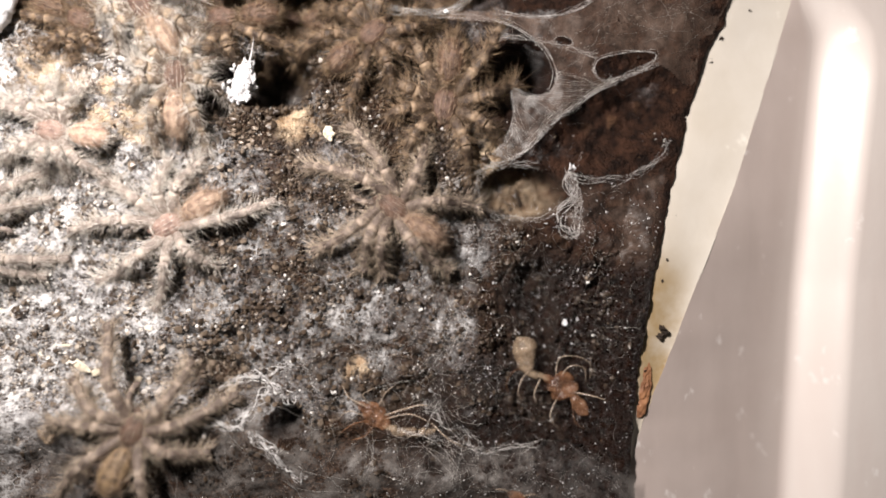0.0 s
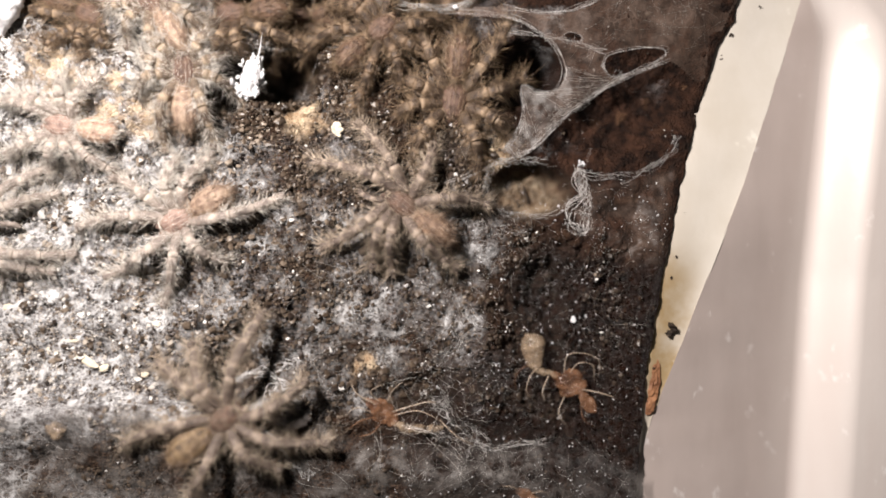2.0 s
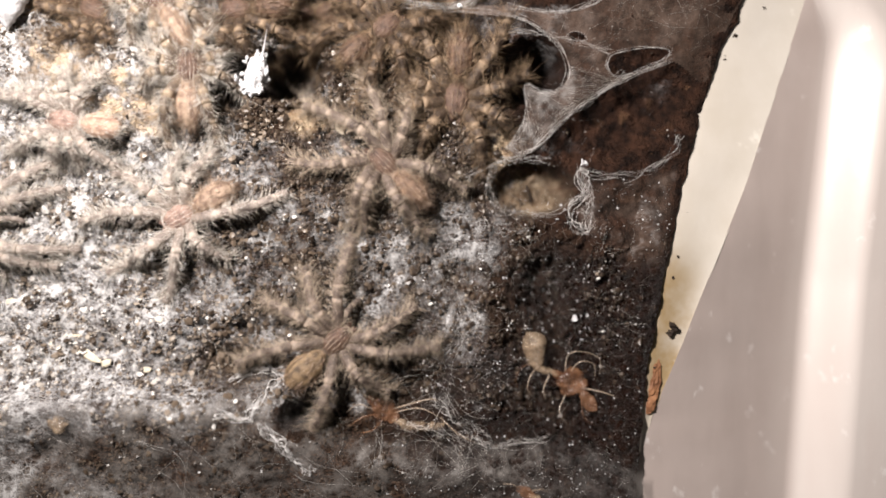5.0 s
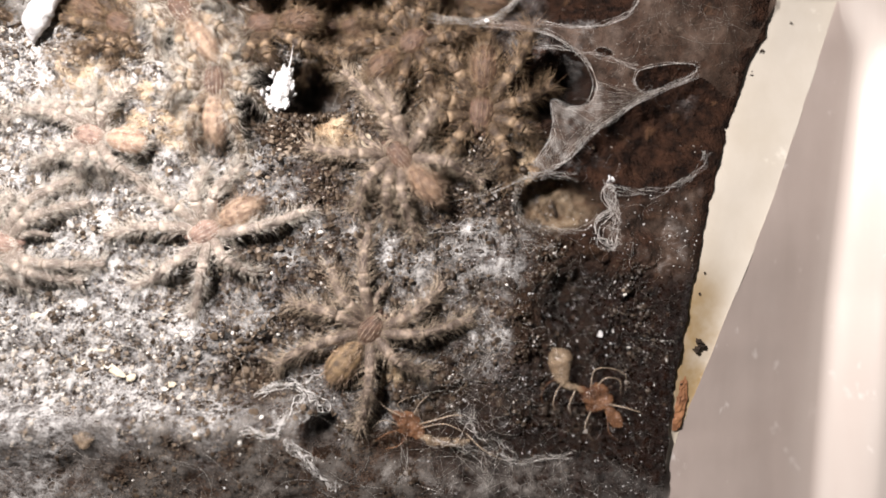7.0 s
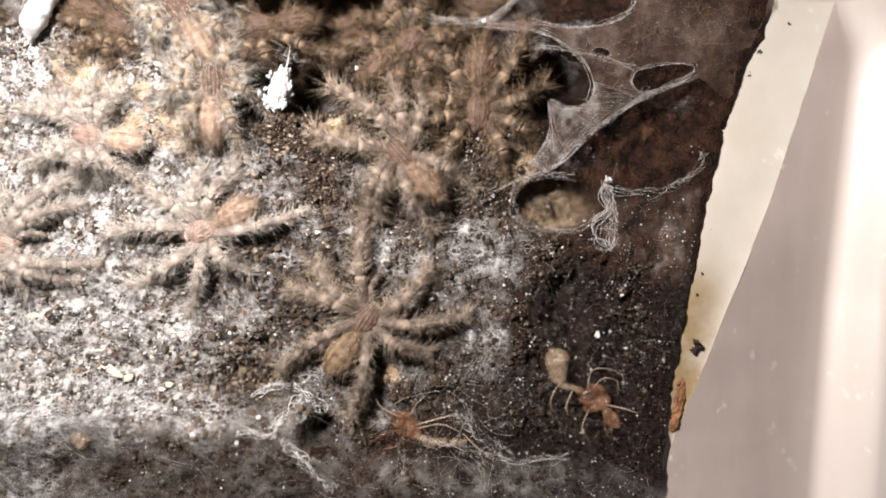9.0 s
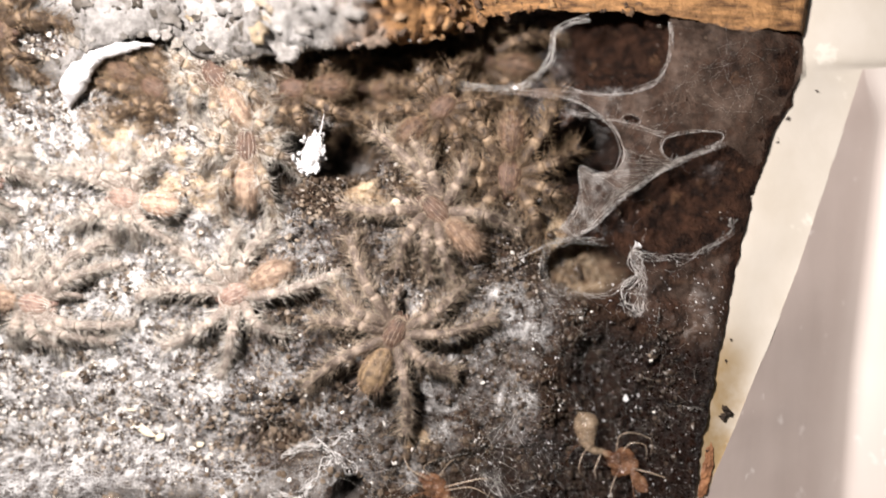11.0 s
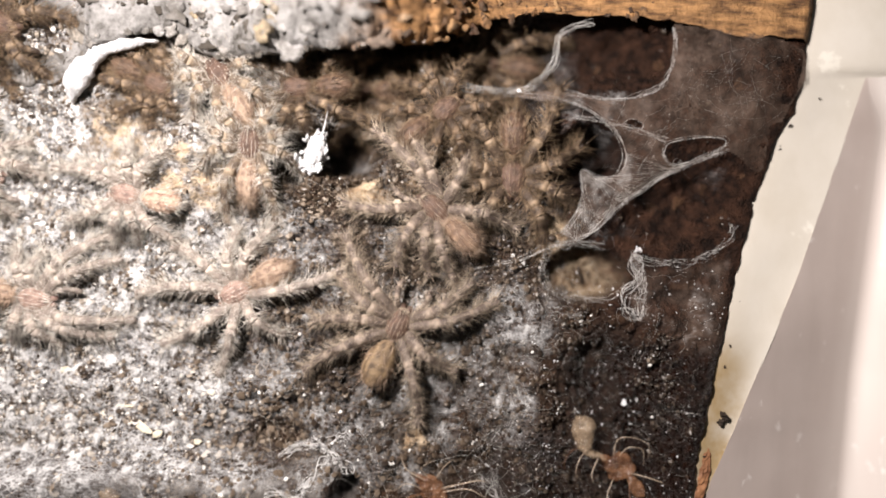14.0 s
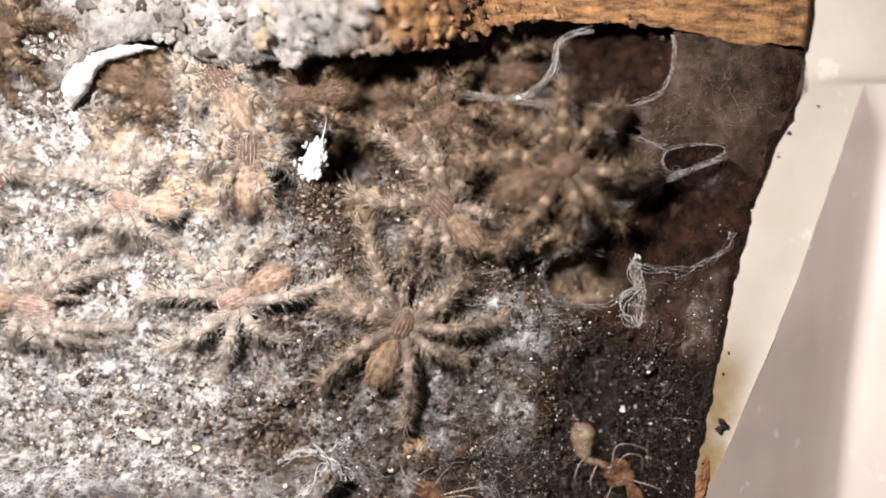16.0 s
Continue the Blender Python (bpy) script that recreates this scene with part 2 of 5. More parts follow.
def husk_material(name, a, b, clear):
    """Thin shiny empty skin that one half sees through."""
    k = Nodes(name)
    k.bump(k.noise(1500, 5), 0.0002)
    k.done(k.mix(k.ramp(k.noise(900, 5, 0.65), (0.35, 0.0), (0.68, 1.0)), a, b), 0.16, 0.8)
    mix = k.add("ShaderNodeMixShader")
    thin = k.add("ShaderNodeBsdfTransparent")
    k.link(k.ramp(k.noise(1100, 5), (0.3, clear + 0.2), (0.7, clear - 0.2)), mix.inputs[0])
    k.link(k.shader.outputs[0], mix.inputs[1]), k.link(thin.outputs[0], mix.inputs[2])
    k.link(mix.outputs[0], k.out.inputs["Surface"])
    return k.material


AMBER = husk_material("amber skin", (0.15, 0.065, 0.034), (0.38, 0.2, 0.11), 0.68)
PALE = husk_material("pale skin", (0.36, 0.25, 0.16), (0.54, 0.42, 0.3), 0.66)
CLEAR = husk_material("clear skin", (0.42, 0.31, 0.22), (0.62, 0.52, 0.42), 0.62)
CHALK = plain("chalky white", (0.55, 0.54, 0.55), (0.8, 0.8, 0.81), 1500, 0.6, 0.4, 0.0002)
CHIP = plain("pale wood chip", (0.6, 0.52, 0.39), (0.8, 0.72, 0.57), 1400, 0.6, 0.3, 0.0001)
TANBARK = plain("orange bark", (0.13, 0.055, 0.028), (0.36, 0.175, 0.085), 600, 0.6, 0.3, 0.0002)
DARK = plain("dark soil", (0.015, 0.011, 0.009), (0.05, 0.035, 0.025), 2500, 0.8, 0.2)


def card_material():
    k = Nodes("cream plastic")
    col = k.mix(k.ramp(k.noise(120, 5), (0.35, 0.0), (0.68, 1.0)), (0.575, 0.525, 0.45), (0.65, 0.605, 0.54))
    col = k.mix(k.math("MULTIPLY", k.attr("stain"), k.ramp(k.noise(160, 5, 0.6), (0.35, 0.2), (0.62, 0.9))), col, (0.36, 0.26, 0.14))
    col = k.mix(k.ramp(k.noise(260, 4, 0.6), (0.64, 0.0), (0.7, 0.6)), col, (0.82, 0.78, 0.7))
    k.bump(k.noise(300, 4), 0.00005)
    return k.done(col, 0.4, 0.4)


CARD = card_material()


def crust_material():
    k = Nodes("silk-bound crust")
    r = k.add("ShaderNodeNewGeometry").outputs["Random Per Island"]
    grey = k.ramp(r, (0.0, (0.05, 0.041, 0.032)), (0.25, (0.13, 0.115, 0.1)), (0.5, (0.27, 0.255, 0.24)), (0.85, (0.42, 0.405, 0.395)), (0.95, (0.38, 0.3, 0.2)), (1.0, (0.66, 0.65, 0.66)))
    tan = k.ramp(r, (0.0, (0.04, 0.018, 0.01)), (0.5, (0.2, 0.1, 0.042)), (1.0, (0.44, 0.26, 0.12)))
    col = k.mix(k.attr("tan"), grey, tan)
    col = k.mix(k.ramp(k.noise(900, 5, 0.7), (0.42, 0.6), (0.6, 0.0)), col, (0.06, 0.05, 0.04))
    k.bump(k.noise(1500, 5, 0.7), 0.0004)
    return k.done(col, 0.75, 0.25)


CRUST = crust_material()


# ---- the bark: heights and cover, millimetres ----
EDGE = [(26.6, 60.0), (26.4, 29.7), (26.0, 25.9), (25.0, 20.1), (23.3, 17.6), (22.4, 14.0), (21.25, 9.5), (20.1, 5.4), (19.05, 1.4), (18.1, -2.5), (17.25, -7.4), (16.65, -11.4), (16.35, -14.4), (15.9, -20.5), (15.3, -30.0), (14.6, -40.0)]


def side_lift(y):
    """The right-hand edge and the plastic beside it rise towards the near side."""
    return 1.9 * smooth(12, -4, y)


def edge_x(y):
    ys, xs = [p[1] for p in EDGE][::-1], [p[0] for p in EDGE][::-1]
    return np.interp(y, ys, xs) + 0.2 * fbm(y, y * 0 + 3, 0.8, 4, 40)


def mound(x, y):
    """How far into the silk-covered rise along the near side."""
    line = np.interp(x, [-50, -38, -26, -15, -13, -10, 0, 10, 20], [-13.0, -12.5, -11.5, -12.5, -14.5, -17.0, -17.5, -19.0, -21.0]) + 0.7 * fbm(x, y, 0.25, 3, 71)
    return smooth(0.3, -2.2, y - line)


def height(x, y):
    x, y = np.asarray(x, float), np.asarray(y, float)
    h = 0.9 * fbm(x, y, 0.09, 3, 5) + 1.0 * fbm(x, y, 0.33, 3, 9) + 0.5 * fbm(x, y, 1.1, 4, 13) + 0.3 * np.abs(fbm(x, y, 2.2, 3, 15))
    h = h + 1.0 * blob(x, y, -29, 13.5, 6, 3.5, 10, 2)
    h = h - 6.0 * blob(x, y, -14.6, 15.4, 3.0, 2.3, 10, 3)
    h = h - 5.0 * blob(x, y, -19.4, 14.7, 1.9, 2.7, -10, 3)
    h = h - 6.0 * blob(x, y, 7.0, 15.6, 3.2, 2.4, 20, 3)
    h = h - 4.0 * blob(x, y, 1.0, 25.0, 15.0, 3.2, 4, 2)
    h = h - 3.0 * blob(x, y, -11.0, 21.6, 8.0, 2.8, 4, 2)
    h = h - 1.4 * blob(x, y, -33.0, 21.4, 3.2, 2.8, 30, 2)
    h = h - 1.7 * blob(x, y, 14.6, 11.2, 5.6, 2.9, 28, 2)
    h = h - 2.6 * blob(x, y, 6.9, 5.0, 3.6, 2.4, 5, 4)
    h = h - 2.6 * blob(x, y, 8.4, -3.0, 2.8, 2.6, 60, 1.5)
    h = h - 1.8 * blob(x, y, 10.5, -11.0, 7.0, 6.5, 0, 2)
    h = h - 4.0 * blob(x, y, -13.6, -14.8, 1.0, 1.3, 0, 2) + 0.9 * blob(x, y, -17.0, -12.8, 3.6, 1.5, -8, 2)
    h = h + (0.9 * np.abs(fbm(x, y, 0.9, 4, 19)) + 0.5 * fbm(x, y, 2.6, 4, 23)) * blob(x, y, 10.0, -9.0, 10.0, 13.0, 0, 2)
    h = h - 1.1 * blob(x, y, -4.5, -13.5, 4.0, 2.0, 0, 2)
    h = h - 0.8 * blob(x, y, -20.5, -10.2, 4.6, 1.8, -8, 1.5)
    h = h - 1.2 * blob(x, y, -34.5, -17.5, 2.6, 0.9, 40, 1.5)
    crack = np.abs(fbm(x, y, 0.28, 4, 101)) + 0.12 * np.abs(fbm(x, y, 1.5, 3, 103))
    h = h - 1.3 * smooth(0.075, 0.0, crack) * smooth(-6, -14, x) * smooth(-14, -10, y)
    h = h * (1 - 0.35 * mound(x, y)) + 3.0 * mound(x, y) * (1 - 0.5 * smooth(-5, 12, x)) * (1 - 0.95 * smooth(-16, -25, y + 0.1 * x))
    inset = edge_x(y) - x
    return h * (0.3 + 0.7 * smooth(0.2, 4.0, inset)) - 0.2 * smooth(1.0, 0.0, inset) ** 2 + side_lift(y) * smooth(4.5, 0.5, inset)


def near_dimming(x, y):
    """The felted ground below the crest of the near rise, where dim light is painted in."""
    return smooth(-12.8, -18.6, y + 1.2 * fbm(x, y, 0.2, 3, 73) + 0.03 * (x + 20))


def cover(x, y):
    """Shares of silk, bark, bare wood and dark humus, with hole shade and light falloff painted in."""
    n1, n2 = fbm(x, y, 0.22, 4, 21), fbm(x, y, 0.6, 4, 31)
    # silk thins to the right; this also paints in the ground's light falloff
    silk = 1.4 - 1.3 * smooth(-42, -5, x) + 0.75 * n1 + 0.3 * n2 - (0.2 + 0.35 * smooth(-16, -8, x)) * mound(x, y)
    silk = silk - 0.5 * blob(x, y, -20.5, -10.2, 5.0, 2.0, -8, 1.5) + 0.6 * blob(x, y, -42, -5, 8, 6, 0, 1.5) - 0.5 * blob(x, y, -14.5, 12.5, 5, 4.5, 0, 1.5)
    silk = silk + 0.28 * blob(x, y, -8.0, -6.5, 9.5, 5.0, 0, 1.5)
    silk = silk + 0.3 * blob(x, y, -3.0, -1.0, 6, 3, 20, 1) - 0.5 * smooth(2, 13, x + 7 * n1 + 3 * n2)
    bark = smooth(3.0, 9.0, x + 3.0 * n1 + 0.25 * (y - 8)) * smooth(-3.0, 2.0, y + 2 * n2)
    bark = np.maximum(bark, smooth(18.5, 20.5, y + 1.5 * n2 - 0.06 * (x + 10)) * smooth(-13.0, -8.0, x))
    wood = -0.75 * blob(x, y, 6.9, 5.0, 3.4, 2.2, 5, 3) + sum(blob(x, y, *w) for w in [(-28.5, 12.6, 7.0, 3.0, -8, 2.5), (-35.0, 16.4, 3.4, 2.4, 0, 1.5), (-38.8, 22.4, 2.0, 1.6, 0, 1.5), (6.9, 5.0, 3.4, 2.2, 5, 3), (3.3, 8.6, 1.6, 1.8, 0, 2), (-25.0, 22.0, 3, 2, 0, 1.5), (-12.5, 11.2, 2.0, 1.6, 0, 2), (-7.6, -10.4, 1.4, 1.1, 0, 2)])
    wood = np.clip(wood * (0.95 + 1.1 * n2 + 1.3 * fbm(x, y, 1.4, 3, 37)), 0, 1)
    # true humus, except the 0.8 blob, which paints the near cavity's shade
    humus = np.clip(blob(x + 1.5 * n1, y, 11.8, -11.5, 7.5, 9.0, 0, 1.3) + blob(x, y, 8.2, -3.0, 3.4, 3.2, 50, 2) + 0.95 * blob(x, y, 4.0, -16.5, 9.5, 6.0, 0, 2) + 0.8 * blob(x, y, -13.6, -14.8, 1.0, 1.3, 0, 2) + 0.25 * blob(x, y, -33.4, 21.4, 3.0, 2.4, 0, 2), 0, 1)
    # humus colour over the dropping and web holes stands for their shade
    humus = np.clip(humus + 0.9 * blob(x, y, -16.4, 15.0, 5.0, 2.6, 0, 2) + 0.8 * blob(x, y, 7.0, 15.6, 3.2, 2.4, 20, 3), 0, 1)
    humus = np.clip(np.maximum(humus * (0.9 + 0.4 * n2), smooth(7.6, 10.6, x + 2.2 * n2 + 1.5 * n1) * smooth(0.2, -1.4, y + 1.2 * n2)), 0, 1)
    # less silk on the near side paints in the weaker light there
    silk = silk - 0.75 * near_dimming(x, y)
    return np.clip(silk, 0, 1) * (1 - 0.9 * humus) * (1 - 0.6 * wood), bark * (1 - wood), wood, humus


def build_bark():
    ys = np.arange(-36, 40, 0.17)
    us = np.concatenate([np.linspace(-54, 10, 370), np.linspace(0, 1, 90)[1:] + 100])
    Y, U = np.meshgrid(ys, us, indexing="ij")
    ex = edge_x(Y)
    X = np.where(U > 50, 10 + (U - 100) * (ex - 10), U)
    H = height(X, Y)
    X, Y, H = [np.concatenate([a, b], 1) for a, b in ((X, ex[:, -1:] + 0.15 * fbm(Y[:, -1:], Y[:, -1:], 1.5, 3, 50)), (Y, Y[:, -1:]), (H, H[:, -1:] - 1.1))]
    X, Y, H = [np.concatenate([a, b], 1) for a, b in ((X, X[:, -1:] - 0.5), (Y, Y[:, -1:]), (H, H[:, -1:] - 1.6))]
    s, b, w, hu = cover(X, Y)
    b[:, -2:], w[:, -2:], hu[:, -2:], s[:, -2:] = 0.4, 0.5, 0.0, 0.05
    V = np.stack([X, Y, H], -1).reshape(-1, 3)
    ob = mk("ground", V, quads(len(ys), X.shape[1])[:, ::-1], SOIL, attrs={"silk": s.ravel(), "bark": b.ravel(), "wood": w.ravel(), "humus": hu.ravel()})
    return tagged(ob, "rough bark slab covered with soil crumbs and matted silk", "bark", kind="structure")


build_bark()


def build_grit(count, mean, seed, label):
    rng = np.random.default_rng(seed)
    x, y = rng.uniform(-52, 20, count * 3), rng.uniform(-28, 30, count * 3)
    s, b, w, hu = cover(x, y)
    dense = 0.25 + 0.75 * smooth(-0.6, 0.5, fbm(x, y, 0.3, 3, 88)) - 0.7 * b - 0.85 * w - 0.5 * hu - 0.5 * mound(x, y) - 0.25 * smooth(-14, 6, x)
    keep = (rng.random(len(x)) < dense) & (x < edge_x(y) - 0.6)
    x, y = x[keep][:count], y[keep][:count]
    n = len(x)
    p = (1 + 5**0.5) / 2
    ico = np.array([(-1, p, 0), (1, p, 0), (-1, -p, 0), (1, -p, 0), (0, -1, p), (0, 1, p), (0, -1, -p), (0, 1, -p), (p, 0, -1), (p, 0, 1), (-p, 0, -1), (-p, 0, 1)]) / 1.9
    tri = np.array([(0, 11, 5), (0, 5, 1), (0, 1, 7), (0, 7, 10), (0, 10, 11), (1, 5, 9), (5, 11, 4), (11, 10, 2), (10, 7, 6), (7, 1, 8), (3, 9, 4), (3, 4, 2), (3, 2, 6), (3, 6, 8), (3, 8, 9), (4, 9, 5), (2, 4, 11), (6, 2, 10), (8, 6, 7), (9, 8, 1)])
    if mean < 0.1:
        ico = np.array([(1, 0, 0), (-1, 0, 0), (0, 1, 0), (0, -1, 0), (0, 0, 1), (0, 0, -1)], float)
        tri = np.array([(0, 2, 4), (2, 1, 4), (1, 3, 4), (3, 0, 4), (2, 0, 5), (1, 2, 5), (3, 1, 5), (0, 3, 5)])
    size = np.clip(mean * np.exp(0.45 * rng.standard_normal(n)), 0.04, 0.34)
    V = ico[None] * rng.uniform(0.65, 1.25, (n, len(ico), 1)) * size[:, None, None] * rng.uniform(0.6, 1.3, (n, 1, 3))
    V = V + np.stack([x, y, height(x, y) + 0.35 * size], -1)[:, None]
    F = tri[None] + len(ico) * np.arange(n)[:, None, None]
    # grains darken rightwards and nearer, with the torch's falloff put into their tone
    pale = np.clip(1.22 - 0.74 * smooth(-43, -6, x) + 0.25 * fbm(x, y, 0.2, 3, 21) - 0.3 * hu[keep][:count] - 0.5 * near_dimming(x, y), 0.25, 1.2)
    pale = np.where(rng.random(n) < 0.03, 2.0, pale)
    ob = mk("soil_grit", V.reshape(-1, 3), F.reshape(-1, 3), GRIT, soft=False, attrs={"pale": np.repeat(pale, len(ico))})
    return tagged(ob, label, "soil", kind="stuff")


build_grit(22000, 0.145, 3, "loose pale and dark crumbs of soil on the bark")
build_grit(60000, 0.075, 4, "fine dusty grains of soil scattered over the bark")


def build_glints(count):
    """Tiny pale flecks that stand in for glints on the wet dark humus."""
    rng = np.random.default_rng(17)
    x, y = rng.uniform(-6, 19, count), rng.uniform(-24, 6, count)
    keep = (rng.random(count) < 0.25 + 0.75 * smooth(-0.1, 0.4, fbm(x, y, 0.4, 3, 91))) & (x < edge_x(y) - 0.4)
    x, y = x[keep], y[keep]
    n = len(x)
    corner = np.array([(1, 0, 0), (-1, 0, 0), (0, 1, 0), (0, -1, 0), (0, 0, 1), (0, 0, -1)], float)
    tri = np.array([(0, 2, 4), (2, 1, 4), (1, 3, 4), (3, 0, 4), (2, 0, 5), (1, 2, 5), (3, 1, 5), (0, 3, 5)])
    V = corner[None] * rng.uniform(0.5, 1.5, (n, 6, 1)) * np.clip(0.034 * np.exp(0.6 * rng.standard_normal(n)), 0.012, 0.1)[:, None, None]
    V = V + np.stack([x, y, height(x, y) + 0.1], -1)[:, None]
    F = tri[None] + 6 * np.arange(n)[:, None, None]
    return tagged(mk("glint_flecks", V.reshape(-1, 3), F.reshape(-1, 3), CHALK, soft=False), "tiny pale flecks standing for glints on wet dark humus", "soil", kind="stuff")


build_glints(4200)


# ---- silk ----
def build_film():
    """The thin matted film that lies over the soil."""
    xs, ys = np.arange(-54, 16, 0.4), np.arange(-34, 22, 0.4)
    X, Y = np.meshgrid(xs, ys, indexing="ij")
    H = sum(height(X + dx, Y + dy) for dx, dy in ((0, 0), (0.5, 0), (-0.5, 0), (0, 0.5), (0, -0.5))) / 5 + 0.24 + 0.12 * smooth(-12, -36, X) + 0.15 * fbm(X, Y, 0.5, 3, 61)
    s, b, w, hu = cover(X, Y)
    c = np.clip(0.62 * smooth(-20, -42, X) + 0.35 * blob(X, Y, -42, -5, 8, 6, 0, 1.5) - 0.35 * blob(X, Y, -20.5, -10.2, 5.0, 2.0, -8, 1.5) + s * 0.85 + 0.6 * blob(X, Y, -16.8, -12.9, 4.2, 1.8, -8) + 0.3 * blob(X, Y, 0.5, 0.5, 7.5, 3.2, 12) + 0.3 * blob(X, Y, -7.0, -7.0, 9.0, 4.5, 0, 1.5) + 0.1 * mound(X, Y) - 0.4 * mound(X, Y) * smooth(-14, -6, X) - 0.5 * near_dimming(X, Y) - 0.4 * smooth(-1, 5, X) * smooth(0, -4, Y) - 0.5 * w - 0.12 - 0.35 * smooth(1, 12, X + 7 * fbm(X, Y, 0.25, 3, 67)) + 1.0 * fbm(X, Y, 0.35, 4, 66), 0, 1) * smooth(15.5, 10.0, X)
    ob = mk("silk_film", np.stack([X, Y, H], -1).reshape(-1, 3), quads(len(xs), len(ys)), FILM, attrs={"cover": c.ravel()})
    return tagged(ob, "thin grey-white film of spider silk matted over soil", "spider web", kind="stuff")


build_film()


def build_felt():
    """Grey felted silk, toned dark for the dim light, that drapes the near rise and thins out over the humus."""
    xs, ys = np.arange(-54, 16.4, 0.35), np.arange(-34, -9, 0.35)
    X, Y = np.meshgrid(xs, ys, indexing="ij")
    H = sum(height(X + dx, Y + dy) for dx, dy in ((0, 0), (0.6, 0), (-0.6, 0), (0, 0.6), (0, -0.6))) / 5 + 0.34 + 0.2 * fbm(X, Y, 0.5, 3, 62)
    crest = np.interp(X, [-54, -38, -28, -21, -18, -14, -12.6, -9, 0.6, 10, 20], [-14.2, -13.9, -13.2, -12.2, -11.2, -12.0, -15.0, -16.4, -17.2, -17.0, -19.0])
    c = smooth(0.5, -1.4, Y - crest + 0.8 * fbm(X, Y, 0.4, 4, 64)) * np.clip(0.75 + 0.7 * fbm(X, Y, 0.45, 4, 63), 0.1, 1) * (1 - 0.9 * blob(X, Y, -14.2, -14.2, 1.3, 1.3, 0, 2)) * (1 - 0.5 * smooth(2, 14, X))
    return tagged(mk("silk_felt", np.stack([X, Y, H], -1).reshape(-1, 3), quads(len(xs), len(ys)), FELT, attrs={"cover": c.ravel()}), "grey felt of silk draped over a rise, dim light put into its colour", "spider web", kind="stuff")


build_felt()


def build_threads(count):
    rng = np.random.default_rng(8)
    pieces = []
    for k in range(count):
        x, y = rng.uniform(-46, 17), rng.uniform(-24, 22)
        if k % 5 == 0:
            x, y = rng.uniform(-12, 8), rng.uniform(-20, 4)
        if k % 5 in (1, 2):
            x, y = rng.uniform(-4, 18), rng.uniform(-21, 3)
        a, n = rng.uniform(0, math.pi), 12
        length = rng.uniform(1.0, 5) if x > -8 else rng.uniform(1.5, 7)
        length = length * 0.5 if x > 2 else length
        u = np.linspace(-0.5, 0.5, n) * length
        bend = rng.normal(0, 1.1 if x > 2 else 0.25) * u * u / 2 + rng.normal(0, 0.25) * np.sin(u * rng.uniform(0.6, 1.6))
        px, py = x + u * math.cos(a) - bend * math.sin(a), y + u * math.sin(a) + bend * math.cos(a)
        if (px > edge_x(py) - 0.5).any():
            continue
        g = height(px, py)
        pz = np.maximum(g + 0.12, np.linspace(g[0], g[-1], n)) + rng.uniform(0.05, 0.3)
        pieces.append(tube(np.stack([px, py, pz], -1), np.full(n, rng.uniform(0.005, 0.014) * (0.7 if x > 2 else 1.0)), 3))
    V, F = join(pieces)
    return tagged(mk("silk_threads", V, F, THREAD), "fine loose silk threads stretched over the soil", "spider silk", kind="stuff")


build_threads(900)

SHEET_LINE = [(13.8, 27.3), (25.7, 25.6), (24.3, 20.1), (22.7, 17.5), (22.0, 14.6), (18.7, 16.3), (15.1, 14.8), (12.2, 13.1), (9.3, 11.1), (7.5, 9.1), (5.8, 8.1), (4.7, 8.8), (5.7, 10.1), (6.4, 12.0), (6.2, 14.1), (7.5, 13.6), (9.3, 13.9), (9.9, 15.7), (8.6, 18.1), (5.8, 19.9), (0.9, 20.3), (0.9, 20.8), (4.4, 21.0), (9.0, 20.4), (12.4, 21.3), (13.7, 23.3)]
TORN_EDGE = [(0.4, 20.6), (3.4, 20.4), (5.8, 19.9), (8.6, 18.1), (9.9, 15.7), (9.3, 13.9), (7.5, 13.6), (6.2, 14.1), (6.4, 12.0), (5.7, 10.1), (4.7, 8.8), (3.8, 7.6)]
HOLE_A = [(13.2, 16.0), (13.8, 16.9), (16.0, 17.4), (18.3, 17.5), (18.7, 17.0), (17.6, 16.1), (15.6, 15.2), (13.9, 14.9)]
HOLE_B = [(9.7, 18.3), (10.2, 18.8), (11.1, 18.6), (11.4, 18.1), (10.6, 17.9)]


def sheet_z(x, y):
    return 0.9 - 0.9 * smooth(4.0, 0.5, edge_x(y) - x) + 0.25 * fbm(x, y, 0.3, 3, 90) - 0.5 * smooth(9, 4, x) * smooth(13, 8, y)


def strands(points, n, spread, radius, zf, seed):
    """Several fine threads that run together and part again."""
    rng = np.random.default_rng(seed)
    P = spline(points, 70)
    T = np.gradient(P, axis=0)
    T /= np.linalg.norm(T, axis=1)[:, None] + 1e-9
    out, u = [], np.linspace(0, 1, 70)
    for k in range(n):
        off = spread * fbm(u * 5 + 31 * k, u * 0 + 7 * k + seed, 1.0, 3, seed)
        lift = 0.6 * spread * fbm(u * 7 + 13 * k, u * 0 + 3 * k + seed, 1.0, 2, seed + 5)
        Q = np.column_stack([P[:, 0] - T[:, 1] * off, P[:, 1] + T[:, 0] * off, zf(P[:, 0], P[:, 1]) + lift])
        out.append(tube(Q, radius * rng.uniform(0.5, 1.4) * (1 + 0.6 * fbm(u * 20, u * 0 + k, 1.0, 3, seed + 9)), 4))
    return out


def lay(name, threads, web, material=None):
    for v, f in threads:
        mk(name, v, f, material or WISP, web, attrs={"cover": np.ones(len(v))})


